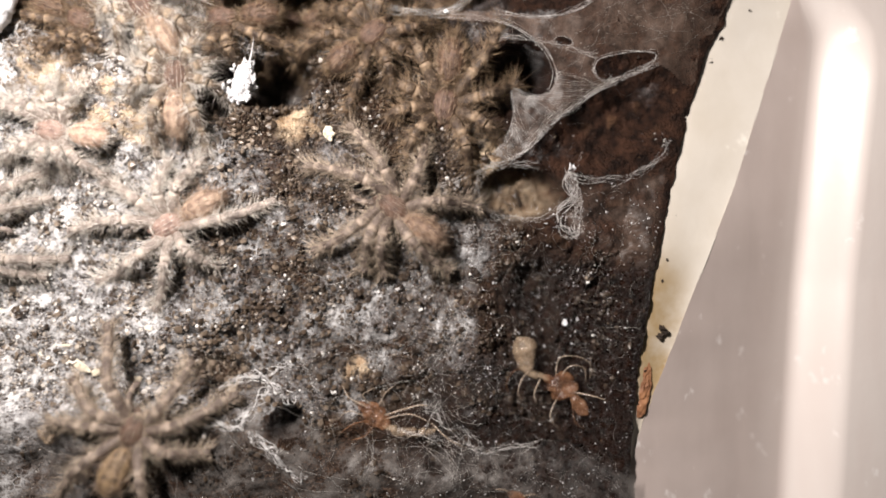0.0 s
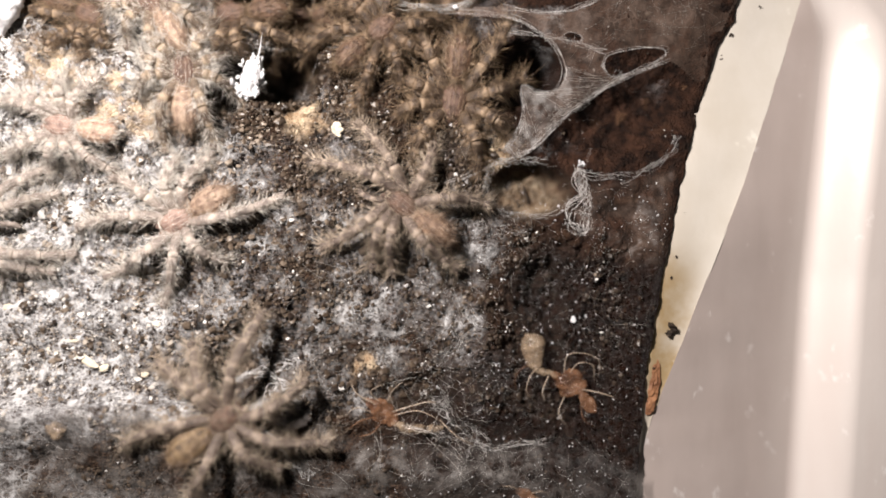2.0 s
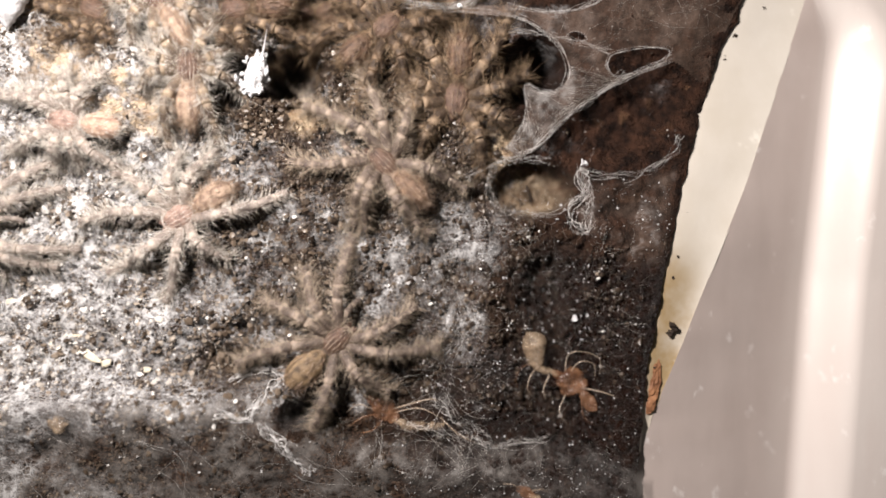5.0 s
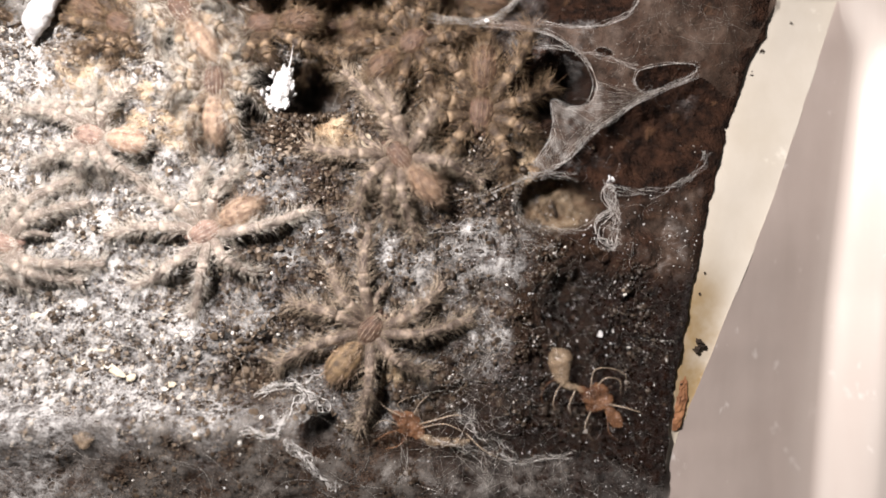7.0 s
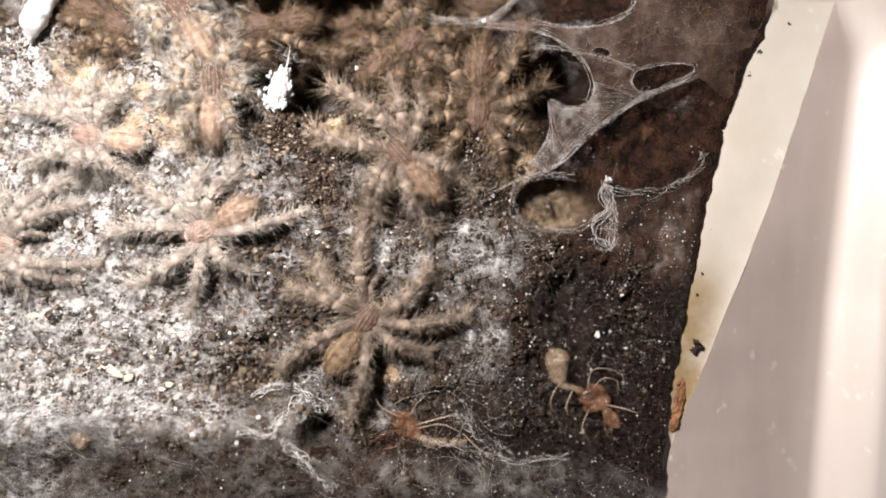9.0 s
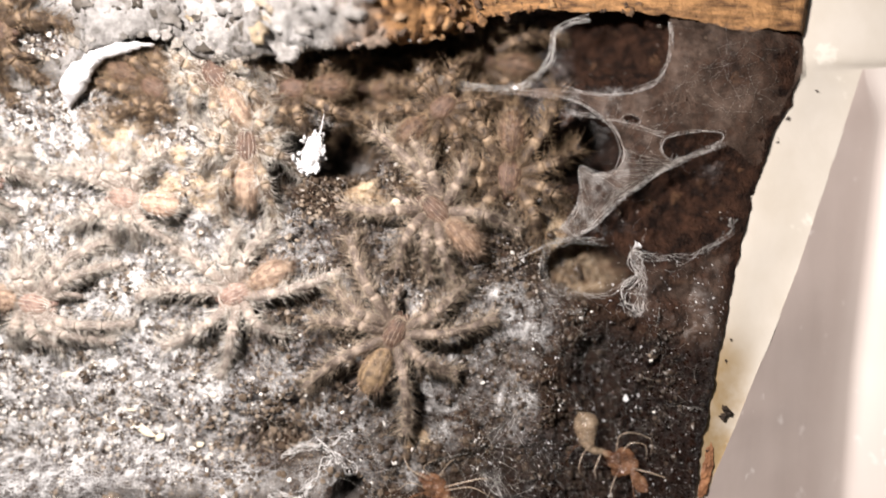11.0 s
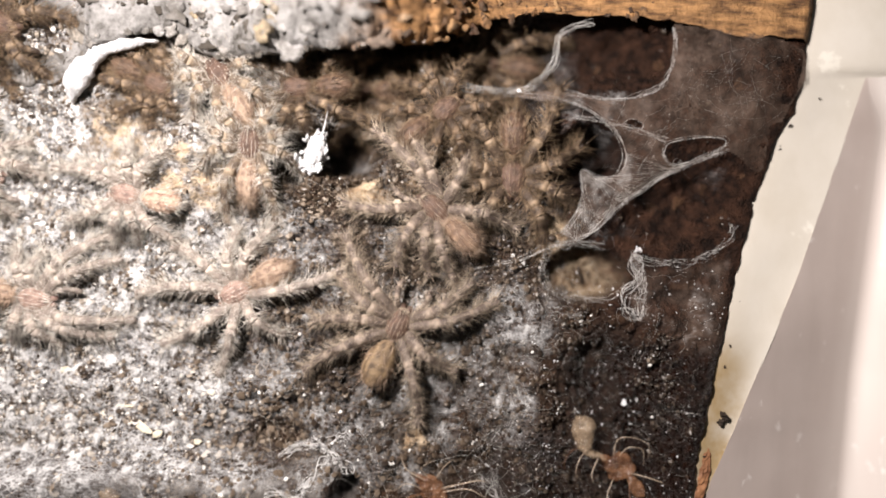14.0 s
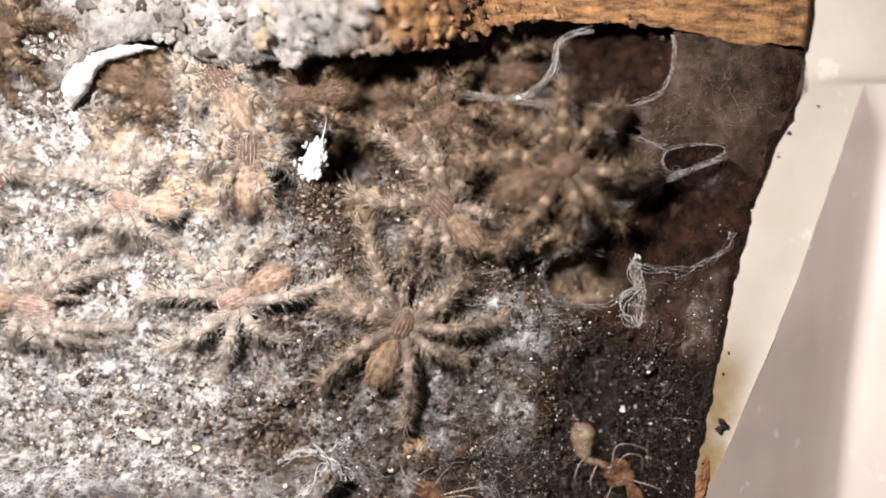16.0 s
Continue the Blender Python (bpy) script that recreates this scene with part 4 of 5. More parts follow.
def build_leg(spider, k, az, reach, size, base, ground, material, rng, slim):
    """One hairy leg of grey segments with pale knobs at the joints; its origin is the joint at the shield."""
    a = radians(az + 90)
    side = 1 if az > 0 else -1
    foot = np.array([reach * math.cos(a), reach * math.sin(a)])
    step = foot - base[:2]
    L = np.linalg.norm(step)
    across = np.array([-step[1], step[0]]) / L * side * (0.5 if abs(az) < 90 else -0.5)
    names = []
    for s, r in zip(LEG_SHARE, LEG_RISE):
        p = base[:2] + step * s + across * math.sin(s * math.pi) * 0.9
        names.append((p[0], p[1], r * size * min(1.0, L / 5.5 + 0.3) + ground(p[0], p[1]) * s))
    J = np.array(names)
    thick = np.array([0.54, 0.53, 0.5, 0.47, 0.45]) * size * slim
    light = material is LEG or material is LEG_M
    V, F, band, hb, ho, hl, n = [], [], [], [], [], [], 0
    for i in range(5):
        u = np.array([-0.05, -0.02, 0.06, 0.17, 0.33, 0.5, 0.66, 0.78, 0.87, 0.94, 1.0, 1.05])
        P = J[i][None] * (1 - u[:, None]) + J[i + 1][None] * u[:, None]
        if i < 4:
            r = thick[i] * np.array([0.3, 0.78, 0.87, 0.95, 1.0, 1.02, 1.0, 0.94, 0.95, 1.0, 0.8, 0.2])
            tone = np.array([0.3, 0.3, 0.5, 0.8, 1.0, 1.0, 0.95, 0.6, 0.1, 0.0, 0.0, 0.3])
        else:
            r = thick[i] * np.array([0.08, 0.6, 0.72, 0.85, 0.98, 1.1, 1.15, 1.12, 1.0, 0.8, 0.5, 0.05])
            tone = np.array([0.0, 0.0, 0.1, 0.6, 0.9, 1.0, 1.0, 1.0, 1.0, 1.0, 1.0, 1.0])
        v, f = tube(P, r, 8)
        up = (v[:, 2] - np.repeat(P[:, 2], 8)) / np.repeat(r, 8)
        V.append(v), F.append(f + n), band.append(np.repeat(tone, 8) * smooth(-0.7, 0.3, up))
        n += len(v)
        m = int((38, 32, 54, 56, 60)[i] * (1.0 if light else 1.15))
        t, w = rng.uniform(0.06, 0.9 if i < 4 else 1.0, m), np.where(rng.random(m) < 0.5, 0, math.pi) + rng.normal(0, 0.5, m)
        w = np.where(rng.random(m) < 0.1, rng.uniform(0.2, 2.9, m), w)
        d = (J[i + 1] - J[i]) / np.linalg.norm(J[i + 1] - J[i])
        A = np.cross(d, (0, 0, 1.0))
        A /= np.linalg.norm(A) + 1e-9
        B = np.cross(A, d)
        rad = np.cos(w)[:, None] * A + np.sin(w)[:, None] * B
        hb.append(J[i] + d * (t * np.linalg.norm(J[i + 1] - J[i]))[:, None] + rad * thick[i] * 0.9)
        ho.append(rad + d * rng.uniform(0.25, 1.2, m)[:, None] + rng.normal(0, 0.14, (m, 3)))
        hl.append(np.clip(rng.gamma(8, 0.19, m), 0.5, 2.5) * size)
        m = 26 if light else 30
        t, w = rng.uniform(0, 0.85, m), rng.uniform(0.1, 3.04, m)
        rad = np.cos(w)[:, None] * A + np.sin(w)[:, None] * B
        hb.append(J[i] + d * (t * np.linalg.norm(J[i + 1] - J[i]))[:, None] + rad * thick[i] * 0.95)
        ho.append(rad * 0.6 + d + rng.normal(0, 0.25, (m, 3)))
        hl.append(rng.uniform(0.3, 1.0, m) * size)
    origin = J[0]
    leg = mk("leg", np.concatenate(V) - origin, np.concatenate(F), material, spider, attrs={"band": np.concatenate(band)})
    leg.location = origin * MM
    hv, hf = hairs(np.concatenate(hb), np.concatenate(ho), np.concatenate(hl), 0.023 * size, rng)
    mk("bristles", hv - origin, hf, HAIR_B if material in (LEG_B, LEG_SHADED) else HAIR_F if material is LEG_F else HAIR, leg)
    return leg


def spider(x, y, heading, seed, label, size=0.94, feet=SPREAD, leg=LEG, shield=ROSE, belly=STRIPE, lift=0.0, flat=False, slim=1.0, fat=1.0):
    rng = np.random.default_rng(seed)
    fur = HAIR_B if leg in (LEG_B, LEG_SHADED) else HAIR_F if leg is LEG_F else HAIR
    c, s = math.cos(radians(heading)), math.sin(radians(heading))
    around = [(0, 0), (1.5, 0), (-1.5, 0), (0, 2), (0, -2), (0, -3)]
    z0 = float(max(height(x + p * c - q * s, y + p * s + q * c) for p, q in around)) * 0.5 + float(np.mean([height(x + p * c - q * s, y + p * s + q * c) for p, q in around])) * 0.5 + lift

    def ground(p, q):
        return 0.0 if flat else float(np.clip(height(x + p * c - q * s, y + p * s + q * c) - z0, -1.6, 1.6))

    body = tagged(new("spider"), label, "spider", group="young spiders on the bark")
    body.matrix_basis = pose(x * MM, y * MM, z0 * MM, 0, 0, heading)
    k = size
    v, f, n = egg(0, 1.65 * k, 1.15 * k, 1.12 * k, 1.6 * k, 0.72 * k, taper=-0.14)
    ang = np.arctan2(v[:, 0], v[:, 1] - 1.2 * k)
    groove = 0.5 + 0.5 * np.cos(ang * 7)
    ridge = np.clip(groove * smooth(0.4, 1.2, np.hypot(v[:, 0], v[:, 1] - 1.2 * k)) * smooth(0.1, 0.7, n[:, 2]), 0, 1)
    ridge = np.maximum(ridge, np.exp(-((np.hypot(v[:, 0], v[:, 1] - 1.2 * k) / (0.3 * k)) ** 2)))
    v[:, 2] -= 0.08 * k * ridge
    mk("shield", v, f, shield, body, attrs={"band": ridge * 0.8})
    m = 800
    p = rng.integers(0, len(v), m)
    p = p[n[p, 2] > -0.1]
    hv, hf = hairs(v[p], n[p] * 0.6 + np.array([0, -0.7, 0.1]), rng.uniform(0.35, 0.95, len(p)) * k, 0.017 * k, rng)
    mk("bristles", hv, hf, fur, body)
    v, f, n = egg(0, -2.05 * k * fat, 1.35 * k, 1.25 * k * fat, 2.0 * k * fat, 1.05 * k * fat, 26, 28, -0.1)
    yy, xx = v[:, 1] / (k * fat) + 2.05, np.abs(v[:, 0]) / (k * fat)
    line = np.abs(xx - (0.42 - 0.06 * yy)) + 0.1 * np.sin(yy * 7)*0.6
    strip = np.exp(-((line / 0.2) ** 2)) * smooth(0.1, 0.5, n[:, 2])
    side = 0.8 * np.exp(-((np.abs(xx - 0.95 + 0.05 * yy * yy) / 0.1) ** 2)) + 0.35 * np.exp(-((xx / 0.07) ** 2)) * smooth(0.2, 0.6, n[:, 2])
    abdomen = mk("abdomen", v, f, belly, body, attrs={"band": np.clip(np.maximum(strip, side), 0, 1)})
    p = rng.integers(0, len(v), 330 if belly is STRIPE_P else 220 if belly is STRIPE_B else 520 if belly is STRIPE else 800)
    p = p[n[p, 2] > -0.3]
    hv, hf = hairs(v[p], n[p] + np.array([0, -0.9, 0]) + rng.normal(0, 0.28, (len(p), 3)), np.clip(rng.gamma(5, 0.22, len(p)), 0.3, 2.1) * k, 0.026 * k, rng)
    mk("bristles", hv, hf, HAIR_R if belly in (STRIPE, STRIPE_E, STRIPE_B) else HAIR_B if belly is STRIPE_D else fur, abdomen)
    for sd in (-1, 1):
        v, f, n = egg(sd * 0.38 * k, 3.1 * k, 0.85 * k, 0.38 * k, 0.5 * k, 0.42 * k, 10, 12)
        mk("fang_base", v, f, shield, body, attrs={"band": 0.4 * np.ones(len(v))})
        v, f, n = egg(sd * 0.22 * k, -4.05 * k, 0.9 * k, 0.14 * k, 0.45 * k, 0.14 * k, 8, 8)
        mk("spinneret", v, f, leg, body, attrs={"band": 0.5 * np.ones(len(v))})
        v, f, n = egg(sd * 0.1 * k, 2.85 * k, 1.6 * k, 0.06 * k, 0.06 * k, 0.06 * k, 8, 8)
        mk("eye", v, f, EYE, body)
        base = np.array([sd * 0.7 * k, 2.9 * k, 0.9 * k])
        P = np.array([base, base + np.array([sd * 0.55, 1.0, 0.55]) * k, base + np.array([sd * 0.75, 1.9, 0.2]) * k, base + np.array([sd * 0.55, 2.7, -0.45]) * k])
        P = spline(P, 13)
        v, f = tube(P, np.array([0.2, 0.32, 0.34, 0.3, 0.26, 0.32, 0.32, 0.28, 0.24, 0.3, 0.3, 0.24, 0.05]) * k, 7)
        palp = mk("palp", v, f, leg, body, attrs={"band": np.repeat(np.array([0, 1, 1, 1, 0, 1, 1, 1, 0, 1, 1, 1, 0.3]), 7)})
        q = rng.integers(0, len(v), 70)
        hv, hf = hairs(v[q], v[q] - P[q // 7] + np.array([0, 0.15, 0.05]), rng.uniform(0.3, 0.7, 70) * k, 0.02 * k, rng)
        mk("bristles", hv, hf, fur, palp)
    bases = [(0.85, 2.5), (1.1, 1.9), (1.1, 1.2), (0.8, 0.5)]
    legs = []
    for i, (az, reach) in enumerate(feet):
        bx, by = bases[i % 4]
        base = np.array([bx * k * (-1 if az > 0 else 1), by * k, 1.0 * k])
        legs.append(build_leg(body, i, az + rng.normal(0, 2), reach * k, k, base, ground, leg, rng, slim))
    return body, legs, z0


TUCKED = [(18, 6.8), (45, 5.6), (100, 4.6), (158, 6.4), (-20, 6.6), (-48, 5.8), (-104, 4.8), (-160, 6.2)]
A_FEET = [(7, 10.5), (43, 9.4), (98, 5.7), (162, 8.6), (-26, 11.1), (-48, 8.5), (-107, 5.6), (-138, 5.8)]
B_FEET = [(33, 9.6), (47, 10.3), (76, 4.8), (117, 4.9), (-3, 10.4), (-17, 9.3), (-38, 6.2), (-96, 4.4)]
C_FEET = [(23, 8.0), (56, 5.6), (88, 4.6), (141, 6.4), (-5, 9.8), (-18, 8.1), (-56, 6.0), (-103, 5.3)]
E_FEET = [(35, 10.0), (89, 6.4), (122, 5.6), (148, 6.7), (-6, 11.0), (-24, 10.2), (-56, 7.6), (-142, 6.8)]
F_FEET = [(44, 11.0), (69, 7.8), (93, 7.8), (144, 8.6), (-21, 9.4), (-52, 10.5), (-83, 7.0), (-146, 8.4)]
GREY, ROSY, OCHRE = "hairy grey spiderling with pale-jointed legs on silk", "hairy grey spiderling with rosy shield and striped abdomen", "hairy brown spiderling with ochre striped abdomen"
# coats of these are darkened to paint in the shade under the ledge
DUSKY = "hairy dark brown spiderling huddled under the bark ledge, shade in its colours"
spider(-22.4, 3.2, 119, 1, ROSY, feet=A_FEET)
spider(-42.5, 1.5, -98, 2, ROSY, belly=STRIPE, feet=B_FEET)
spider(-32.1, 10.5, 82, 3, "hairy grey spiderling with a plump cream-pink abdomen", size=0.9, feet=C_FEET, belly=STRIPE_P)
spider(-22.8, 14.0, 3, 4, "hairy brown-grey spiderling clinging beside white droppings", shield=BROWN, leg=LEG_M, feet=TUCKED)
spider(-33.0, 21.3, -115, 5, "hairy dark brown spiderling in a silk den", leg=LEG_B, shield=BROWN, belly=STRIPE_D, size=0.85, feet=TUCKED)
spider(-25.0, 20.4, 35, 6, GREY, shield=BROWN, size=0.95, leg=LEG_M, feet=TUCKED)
spider(-12.8, 21.3, 92, 7, DUSKY, leg=LEG_SHADED, shield=BROWN, belly=STRIPE_D, lift=-0.8)
spider(-1.1, 24.2, 83, 8, DUSKY, leg=LEG_SHADED, shield=BROWN, belly=STRIPE_D)
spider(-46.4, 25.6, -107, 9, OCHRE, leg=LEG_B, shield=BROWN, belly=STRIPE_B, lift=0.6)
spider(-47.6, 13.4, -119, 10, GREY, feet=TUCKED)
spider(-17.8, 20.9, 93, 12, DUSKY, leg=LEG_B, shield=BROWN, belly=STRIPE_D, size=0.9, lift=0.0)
spider(-7.0, 18.2, -50, 13, DUSKY, leg=LEG_SHADED, shield=BROWN, belly=STRIPE_D, size=0.9)
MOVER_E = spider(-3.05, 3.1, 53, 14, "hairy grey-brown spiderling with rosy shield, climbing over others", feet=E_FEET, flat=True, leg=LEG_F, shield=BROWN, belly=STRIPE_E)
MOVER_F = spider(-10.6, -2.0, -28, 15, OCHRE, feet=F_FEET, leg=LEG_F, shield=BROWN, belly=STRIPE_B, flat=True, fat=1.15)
# its brown legs also carry the shade of ledge and hole
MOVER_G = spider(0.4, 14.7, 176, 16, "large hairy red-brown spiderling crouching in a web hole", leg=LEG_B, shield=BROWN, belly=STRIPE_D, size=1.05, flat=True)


# ---- shed skins and litter ----
def shed_skin(x, y, seed, label, lumps, husk, thick, legs):
    """Crumpled amber lumps, a pale hollow husk and clear curling legs, in millimetres round (x, y)."""
    rng = np.random.default_rng(seed)
    z0 = float(height(x, y))
    skin = tagged(new("shed_skin"), label, "shed skin")
    skin.matrix_basis = pose(x * MM, y * MM, z0 * MM)
    for cx, cy, rx, ry, turn in lumps:
        v, f, n = egg(0, 0, 0, rx, ry, 0.6 * min(rx, ry), 26, 28)
        v += n * (0.3 * fbm(v[:, 0] * 2 + cx, v[:, 1] * 2 + v[:, 2], 1.0, 3, seed) - 0.25 * smooth(0.5, 1.0, n[:, 2]))[:, None] * min(1.0, rx)
        c, q = math.cos(radians(turn)), math.sin(radians(turn))
        v = np.column_stack([cx + v[:, 0] * c - v[:, 1] * q, cy + v[:, 0] * q + v[:, 1] * c, v[:, 2] + 0.75])
        mk("shield", v, f, AMBER, skin)
    P = spline([(px, py, 0.7 + 0.12 * i) for i, (px, py) in enumerate(husk)], 34)
    v, f = tube(P, np.interp(np.linspace(0, 1, 34), np.linspace(0, 1, len(thick)), thick), 16)
    v = v + 0.22 * np.stack([fbm(v[:, 0] * 2, v[:, 1] * 2 + v[:, 2], 1.0, 3, k) for k in (1, 2, 3)], -1)
    mk("abdomen_husk", v, f, PALE, skin)
    for k, line in enumerate(legs):
        n = len(line)
        P = spline([(px, py, 0.5 + 0.9 * math.sin(math.pi * (i + 0.4) / n)) for i, (px, py) in enumerate(line)], 22)
        r = np.interp(np.linspace(0, 1, 22), [0, 0.3, 0.36, 0.42, 0.68, 0.74, 0.8, 1], [0.15, 0.12, 0.16, 0.12, 0.09, 0.12, 0.08, 0.02]) * rng.uniform(0.34, 0.6)
        mk("leg_husk", *tube(P, r, 7), AMBER if k % 4 == 3 else CLEAR, skin)
    return skin


shed_skin(-6.1, -14.3, 1, "shiny amber shed spider skin lying in webbing", [(0.0, 0.1, 1.0, 1.2, 20), (0.9, -0.6, 0.6, 0.8, -30), (-0.8, 0.6, 0.5, 0.8, 40)], [(0.9, -1.0), (2.0, -1.4), (3.4, -1.5), (4.6, -1.4), (5.4, -1.2)], [0.15, 0.45, 0.55, 0.4, 0.04], [
    [(1.1, -0.3), (3.1, 0.2), (4.5, -0.3), (5.5, -1.1)], [(0.9, 0.0), (2.9, 0.7), (4.2, 1.0), (5.2, 0.7)], [(-0.7, -0.1), (-2.1, 0.5), (-3.2, -0.3)], [(-0.8, -0.5), (-1.9, -0.7), (-2.9, -1.5)],
    [(-0.2, 0.9), (-0.9, 1.9), (0.0, 2.4)], [(0.5, 1.0), (1.1, 2.1), (1.9, 2.7)], [(-0.5, 0.7), (-2.1, 1.7), (-2.7, 2.7)], [(0.0, -0.9), (-0.8, -1.7), (-2.0, -2.1)], [(5.1, -0.7), (6.7, -2.1), (8.3, -2.9)]])
shed_skin(10.6, -11.9, 2, "amber shed spider skin with a pale bulbous husk", [(0.0, 0.0, 1.35, 1.2, 0), (1.5, -1.7, 0.6, 1.1, 30), (-1.2, 0.6, 0.4, 0.7, 60)], [(-1.1, 0.6), (-1.9, 0.95), (-2.9, 1.3), (-3.3, 2.2), (-3.4, 3.2), (-3.3, 4.0), (-3.2, 4.6)], [0.22, 0.26, 0.36, 0.42, 0.62, 0.88, 1.02, 1.0, 0.75, 0.04], [
    [(-0.6, 1.0), (-0.4, 2.5), (0.8, 2.8), (2.3, 2.2), (2.4, 0.7)], [(-0.1, 1.0), (0.6, 1.9), (1.8, 1.7), (2.0, 0.3)], [(1.0, -0.5), (2.4, -0.7), (3.8, -1.1), (5.3, -1.3)], [(-3.2, 1.6), (-4.3, 1.5), (-5.0, 0.5), (-4.8, -0.7)],
    [(-3.0, 1.4), (-3.7, 0.7), (-4.0, -0.5), (-3.4, -1.3)], [(-2.0, 0.7), (-2.6, -0.5), (-2.3, -1.5)], [(-0.6, -1.1), (-1.2, -2.5), (-0.4, -3.7)], [(0.8, -1.3), (1.0, -3.0), (2.4, -3.9)]])
shed_skin(6.3, -20.9, 3, "small pale orange shed skin caught in webbing", [(0.0, 0.0, 0.5, 1.0, 60)], [(0.3, -0.2), (1.0, -0.5), (1.6, -0.9)], [0.1, 0.3, 0.05], [[(-0.4, 0.3), (-1.2, 0.9), (-2.0, 0.8)], [(0.5, 0.2), (1.3, 0.5), (2.0, 0.1)]])


def dropping():
    rng = np.random.default_rng(5)
    ob = tagged(new("dropping"), "chalky white crumbling dropping beside a dark hole", "dropping")
    ob.matrix_basis = pose(-17.3 * MM, 15.0 * MM, 0.9 * MM, 0, 0, -8)
    for k in range(120):
        t = rng.uniform(-1, 1)
        v, f, n = egg(rng.normal(0, 0.52) * (1.0 - 0.25 * abs(t)) + 0.15 * t, 1.75 * t, rng.uniform(-0.6, 0.3), rng.uniform(0.1, 0.26), rng.uniform(0.1, 0.34), rng.uniform(0.1, 0.26), 7, 8)
        v += n * 0.06 * rng.standard_normal((len(v), 1))
        mk("crumb", v, f, CHALK, ob)
    P = spline([(0.1, -1.9, -0.3), (-0.1, -0.9, 0), (0.15, 0.2, 0.05), (0.1, 1.4, 0.1)], 20)
    v, f = tube(P, np.interp(np.linspace(0, 1, 20), [0, 0.3, 0.7, 1], [0.35, 0.8, 0.85, 0.55]), 12)
    mk("core", v + 0.25 * np.stack([fbm(v[:, 0] * 3, v[:, 1] * 3 + v[:, 2] * 3, 1.0, 3, k) for k in (1, 2, 3)], -1), f, CHALK, ob, soft=False)
    mk("spike", *tube([(0.3, 1.2, 0.2), (0.5, 2.0, 0.3), (0.55, 2.8, 0.4), (0.6, 3.8, 0.6)], [0.14, 0.08, 0.04, 0.015], 6), CHALK, ob)


dropping()


def litter():
    rng = np.random.default_rng(21)
    for k, (x, y, L, w, a) in enumerate([(-32.0, -9.7, 2.4, 0.7, -30), (-33.3, -8.0, 3.0, 0.25, 5), (-25.8, -6.5, 0.7, 0.5, 0), (-30.5, -10.4, 0.9, 0.6, 40), (-35.5, -9.0, 1.2, 0.6, 70), (-27.0, -11.0, 0.8, 0.5, 15), (-39.0, -5.0, 1.0, 0.5, 30)]):
        P = np.array([(-L / 2, 0, 0), (-L / 4, 0.05, 0.1), (L / 4, -0.05, 0.12), (L / 2, 0, 0)])
        v, f = tube(P, [w * 0.2, w * 0.55, w * 0.5, w * 0.15], 6)
        v[:, 2] *= 0.45
        ob = tagged(mk("wood_chip", v, f, CHIP, soft=False), "small pale splinter of wood on the soil", "wood chip", group="splinters on the soil")
        ob.matrix_basis = pose(x * MM, y * MM, (float(height(x, y)) + 0.25) * MM, 0, 0, a)
    for k in range(44):
        x, y = rng.uniform(-42, 14), rng.uniform(-20, 8)
        r = rng.uniform(0.05, 0.12) if k < 38 else rng.uniform(0.04, 0.08)
        v, f, n = egg(0, 0, 0, r, r * rng.uniform(0.8, 1.3), r * 0.9, 7, 9)
        v += n * r * 0.35 * rng.standard_normal((len(v), 1)) * (np.abs(n[:, 1:2]) < 0.98)
        ob = tagged(mk("white_granule", v, f, CHALK, soft=False), "tiny white granule on dark soil", "granule", group="white granules")
        ob.matrix_basis = pose(x * MM, y * MM, (float(height(x, y)) + r * 0.7) * MM)
    v, f, n = egg(0, 0, 0, 0.9, 0.75, 0.5, 16, 18)
    ob = tagged(mk("seed_husk", v + n * 0.5 * fbm(v[:, 0] * 2, v[:, 1] * 2 + v[:, 2], 1, 3, 3)[:, None], f, PALE), "round pinkish husk half buried in silk", "husk")
    ob.matrix_basis = pose(-33.6 * MM, -15.2 * MM, (float(height(-33.6, -15.2)) + 0.15) * MM)


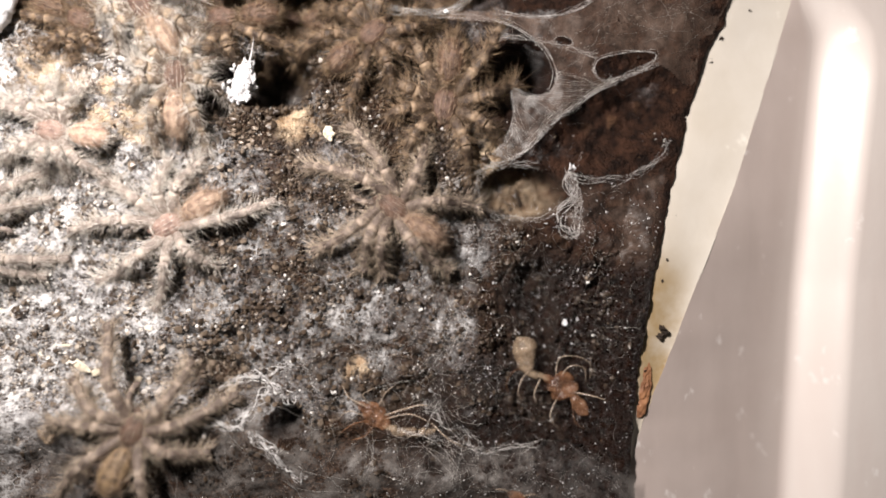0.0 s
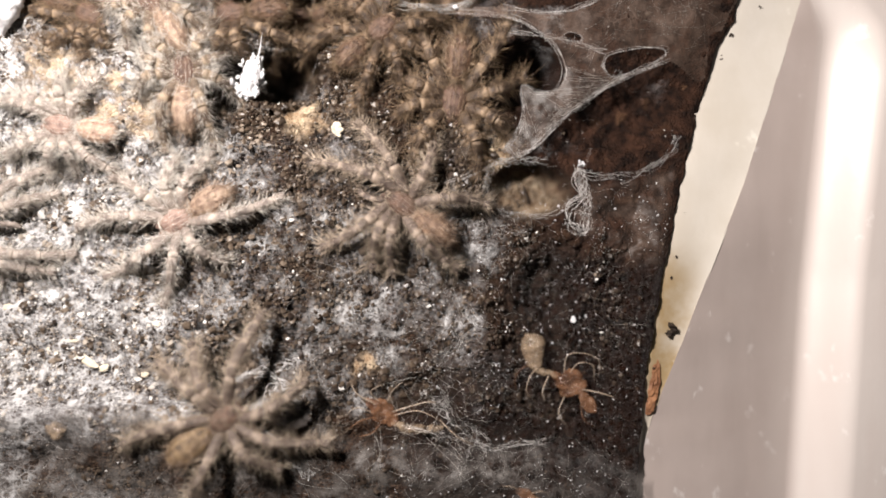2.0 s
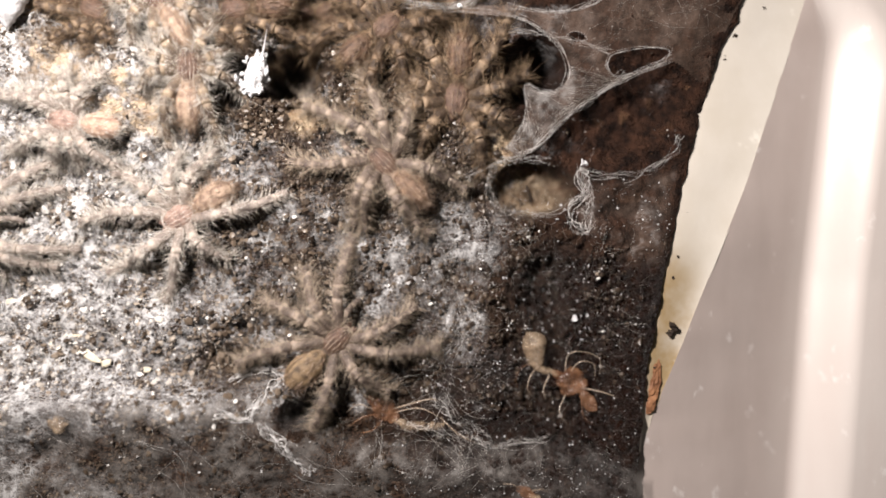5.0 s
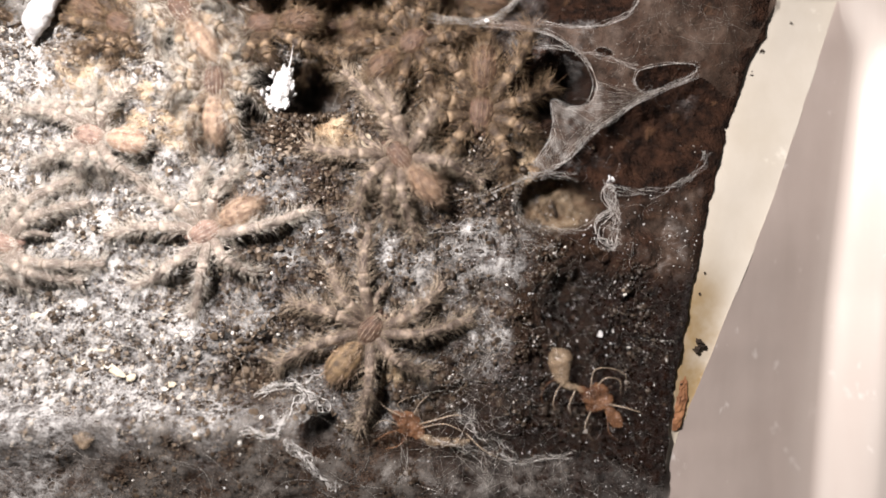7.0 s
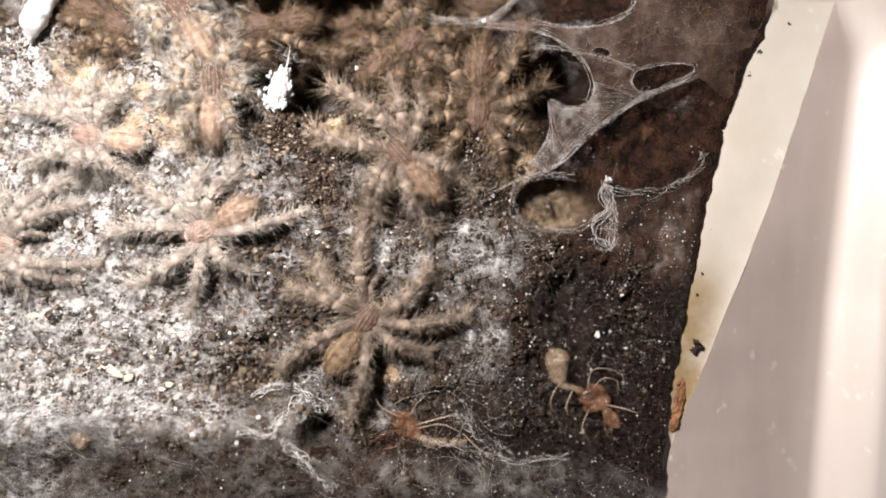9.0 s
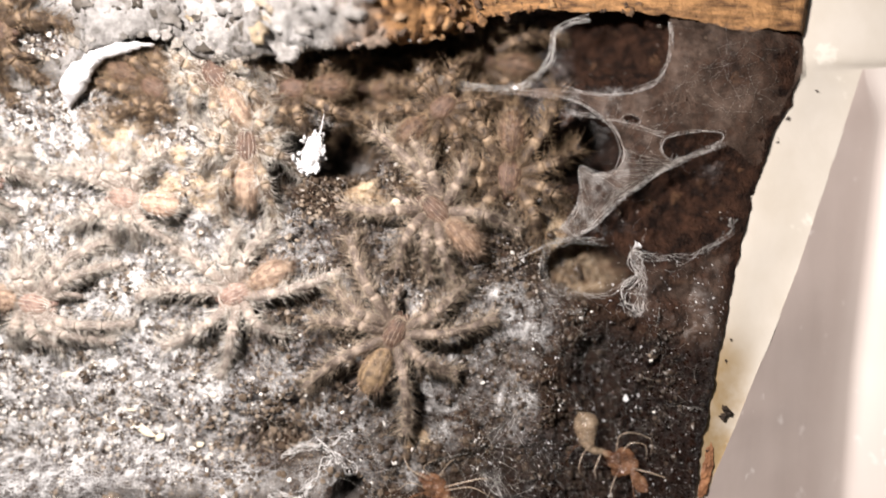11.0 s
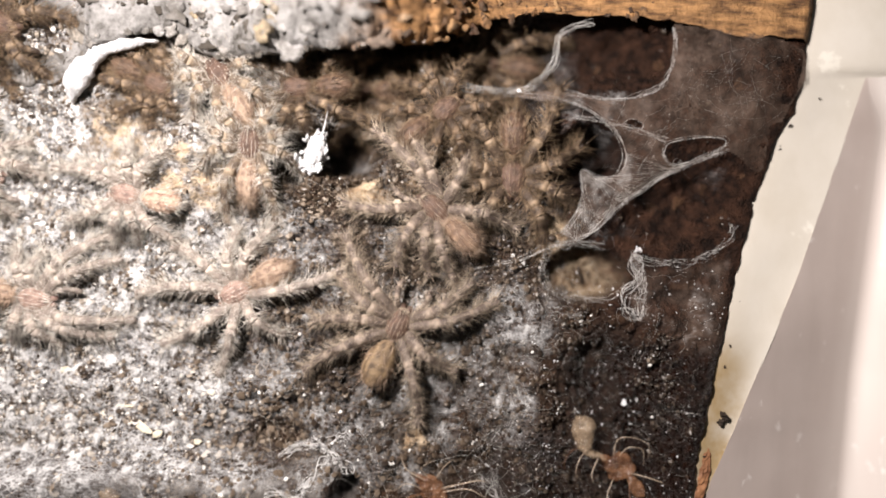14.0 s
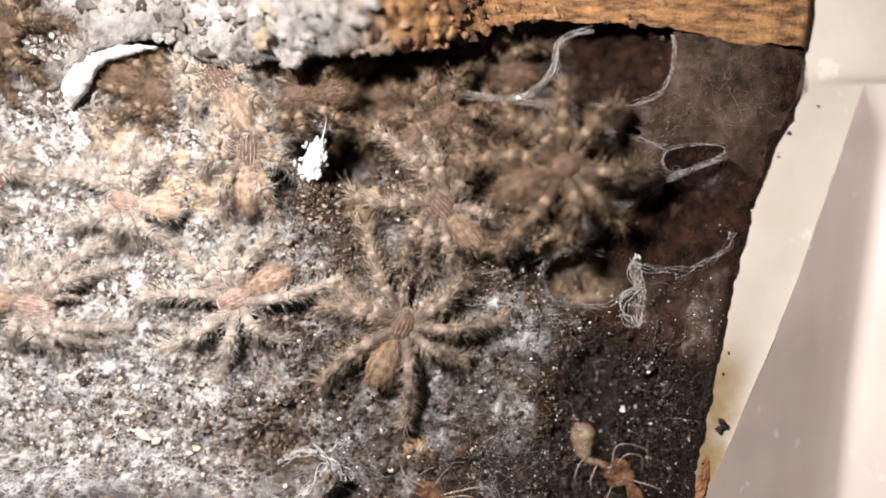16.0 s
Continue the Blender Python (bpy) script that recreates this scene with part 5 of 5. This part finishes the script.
def flakes():
    """Small odd pieces: a dark sliver in the ring, a chalky flake, a broken bit of orange bark."""
    v, f = tube(spline([(6.7, 6.2, 0), (6.75, 5.4, 0.2), (7.0, 4.7, 0.2), (7.2, 4.0, 0)], 14), [0.03, 0.12, 0.15, 0.13, 0.14, 0.16, 0.14, 0.12, 0.12, 0.13, 0.11, 0.09, 0.06, 0.02], 6)
    ob = tagged(mk("bark_sliver", v, f, DARK), "thin dark sliver of bark lying on bare wood", "bark sliver")
    ob.location = (0, 0, (float(height(6.9, 5.0)) + 0.1) * MM)
    for x, y, rad, material, name, label, cat in ((10.9, -6.3, 0.24, CHALK, "chalk_flake", "chalky blue-white flake on dark soil", "flake"), (12.0, -6.0, 0.14, CHALK, "chalk_flake", "chalky blue-white flake on dark soil", "flake"), (-9.9, 10.4, 0.5, CHIP, "seed", "pale yellow seed under spider legs", "seed"), (17.75, -9.0, 0.3, TANBARK, "bark_flake", "broken orange flake of bark against the plastic", "bark flake"), (17.3, -11.9, 0.72, TANBARK, "bark_flake", "broken orange flake of bark against the plastic", "bark flake")):
        bark = material is TANBARK
        v, f, n = egg(0, 0, 0, rad, rad * (3.6 if bark else 1.3), rad * (0.14 if bark else 0.5), 30 if bark else 12, 24 if bark else 14)
        v += n * (0.2 if bark else rad * 0.7) * fbm(v[:, 0] * (2.2 if bark else 1.5 / rad), v[:, 1] * (2.2 if bark else 1.5 / rad) + v[:, 2], 1.0, 4, int(x * 3 + 50))[:, None]
        ob = tagged(mk(name, v, f, material, soft=False), label, cat)
        ob.matrix_basis = pose(x * MM, y * MM, ((max(float(height(x, y)), -4.0) if x < 16 else float(side_lift(y)) - 1.0) + rad * 0.3) * MM, 0, 0, -9 if bark else 0)


litter()
flakes()


def motions():
    """The three spiders that walk."""
    def place(x, y, heading, lift=0.25):
        ring = [height(x + 2.6 * math.cos(a), y + 2.6 * math.sin(a)) for a in np.arange(0, 6.2, 0.5)]
        return pose(x * MM, y * MM, (max(float(np.mean(ring)), 0.5 * float(np.mean(ring)) + 0.5 * float(max(ring)) - 0.4) + lift) * MM, 0, 0, heading)

    def gait(mover, spans, early, held, settled):
        """Legs swing in two sets of four while the spider walks, and pass from an earlier stance to the later one."""
        for i, leg in enumerate(mover[1]):
            at = leg.location.copy()
            rows = [(0.0, 0.0)]
            for a, b, swing in spans:
                way = swing * (1 if (i + i // 4) % 2 else -1)
                n = max(2, round((b - a) / 0.25))
                rows += [(a, rows[-1][1])] + [(a + (b - a) * j / n, way * (-1) ** j * (0.3 if j == n else 1)) for j in range(1, n + 1)]
            rows.append((16.0, rows[-1][1]))
            keys = {round(t, 2): w + early[i] * float(np.interp(t, [held, settled], [1, 0])) for t, w in rows}
            walk(leg, [(t, Matrix.Translation(at) @ pose(0, 0, 0, 0, 0, w)) for t, w in sorted(keys.items())])

    gait(MOVER_F, [(1.6, 2.0, 14), (2.6, 2.8, 10), (3.2, 3.4, 14), (3.9, 5.6, 12), (8.6, 10.8, 10), (13.8, 14.2, 9)], (-14, -10, 3, 4, 11, 11, 11, -1), 8.6, 10.8)
    gait(MOVER_E, [(3.9, 5.7, 11), (8.5, 10.3, 9), (14.0, 14.3, 6)], (30, -2, -12, 16, 18, 0, -10, 10), 3.9, 5.7)
    gait(MOVER_G, [(14.3, 15.2, 14), (15.4, 15.8, 5)], (0,) * 8, 14.3, 15.2)
    walk(MOVER_F[0], [(t, place(x, y, h, z)) for t, x, y, h, z in [
        (0.0, -26.3, -16.0, -22, 0.4), (1.6, -26.2, -15.9, -25, 0.4), (1.8, -22.5, -15.2, -45, 0.6), (2.0, -19.9, -14.9, -52, 0.6), (2.6, -19.7, -14.8, -54, 0.6),
        (2.8, -16.6, -14.1, -66, 0.4), (3.2, -16.4, -14.1, -68, 0.4), (3.4, -13.0, -14.2, -82, 0.0), (3.7, -12.4, -14.3, -84, 0.0), (4.6, -11.6, -11.5, -60, 0.6), (5.6, -10.5, -7.0, -38, 0.4),
        (8.2, -10.2, -6.9, -38, 0.4), (9.4, -10.2, -5.4, -31, 0.4), (10.3, -9.9, -3.6, -26, 0.4), (10.8, -10.3, -1.9, -25, 0.4), (13.8, -10.3, -1.8, -24, 0.4), (14.2, -9.6, -0.5, -24, 0.4), (16.0, -9.5, -0.5, -24, 0.4)]])
    walk(MOVER_E[0], [(t, place(x, y, h, z)) for t, x, y, h, z in [
        (0.0, -3.05, 3.1, 53, 0.4), (3.7, -3.05, 3.0, 53, 0.4), (4.8, -4.6, 5.6, 48, 0.4), (5.8, -6.0, 8.1, 42, 0.4), (8.2, -6.0, 8.1, 42, 0.4), (10.3, -5.3, 9.0, 46, 0.4), (14.0, -5.5, 9.4, 47, 0.4), (14.3, -4.4, 10.5, 46, 0.4), (15.0, -4.9, 10.3, 46, 0.4), (16.0, -5.0, 10.2, 46, 0.4)]])
    walk(MOVER_G[0], [(t, pose(x * MM, y * MM, z * MM, 0, 0, h)) for t, x, y, h, z in [
        (0.0, 0.55, 14.5, 172, -0.6), (3.7, 0.5, 14.5, 174, -0.6), (8.2, 0.1, 14.8, 177, -0.6), (14.0, 0.2, 15.0, 181, -0.6), (14.5, 0.5, 15.8, 195, 0.0), (14.9, 1.6, 15.8, 245, 1.6), (15.2, 2.4, 14.3, 288, 3.0), (16.0, 2.8, 14.0, 296, 3.2)]])


motions()
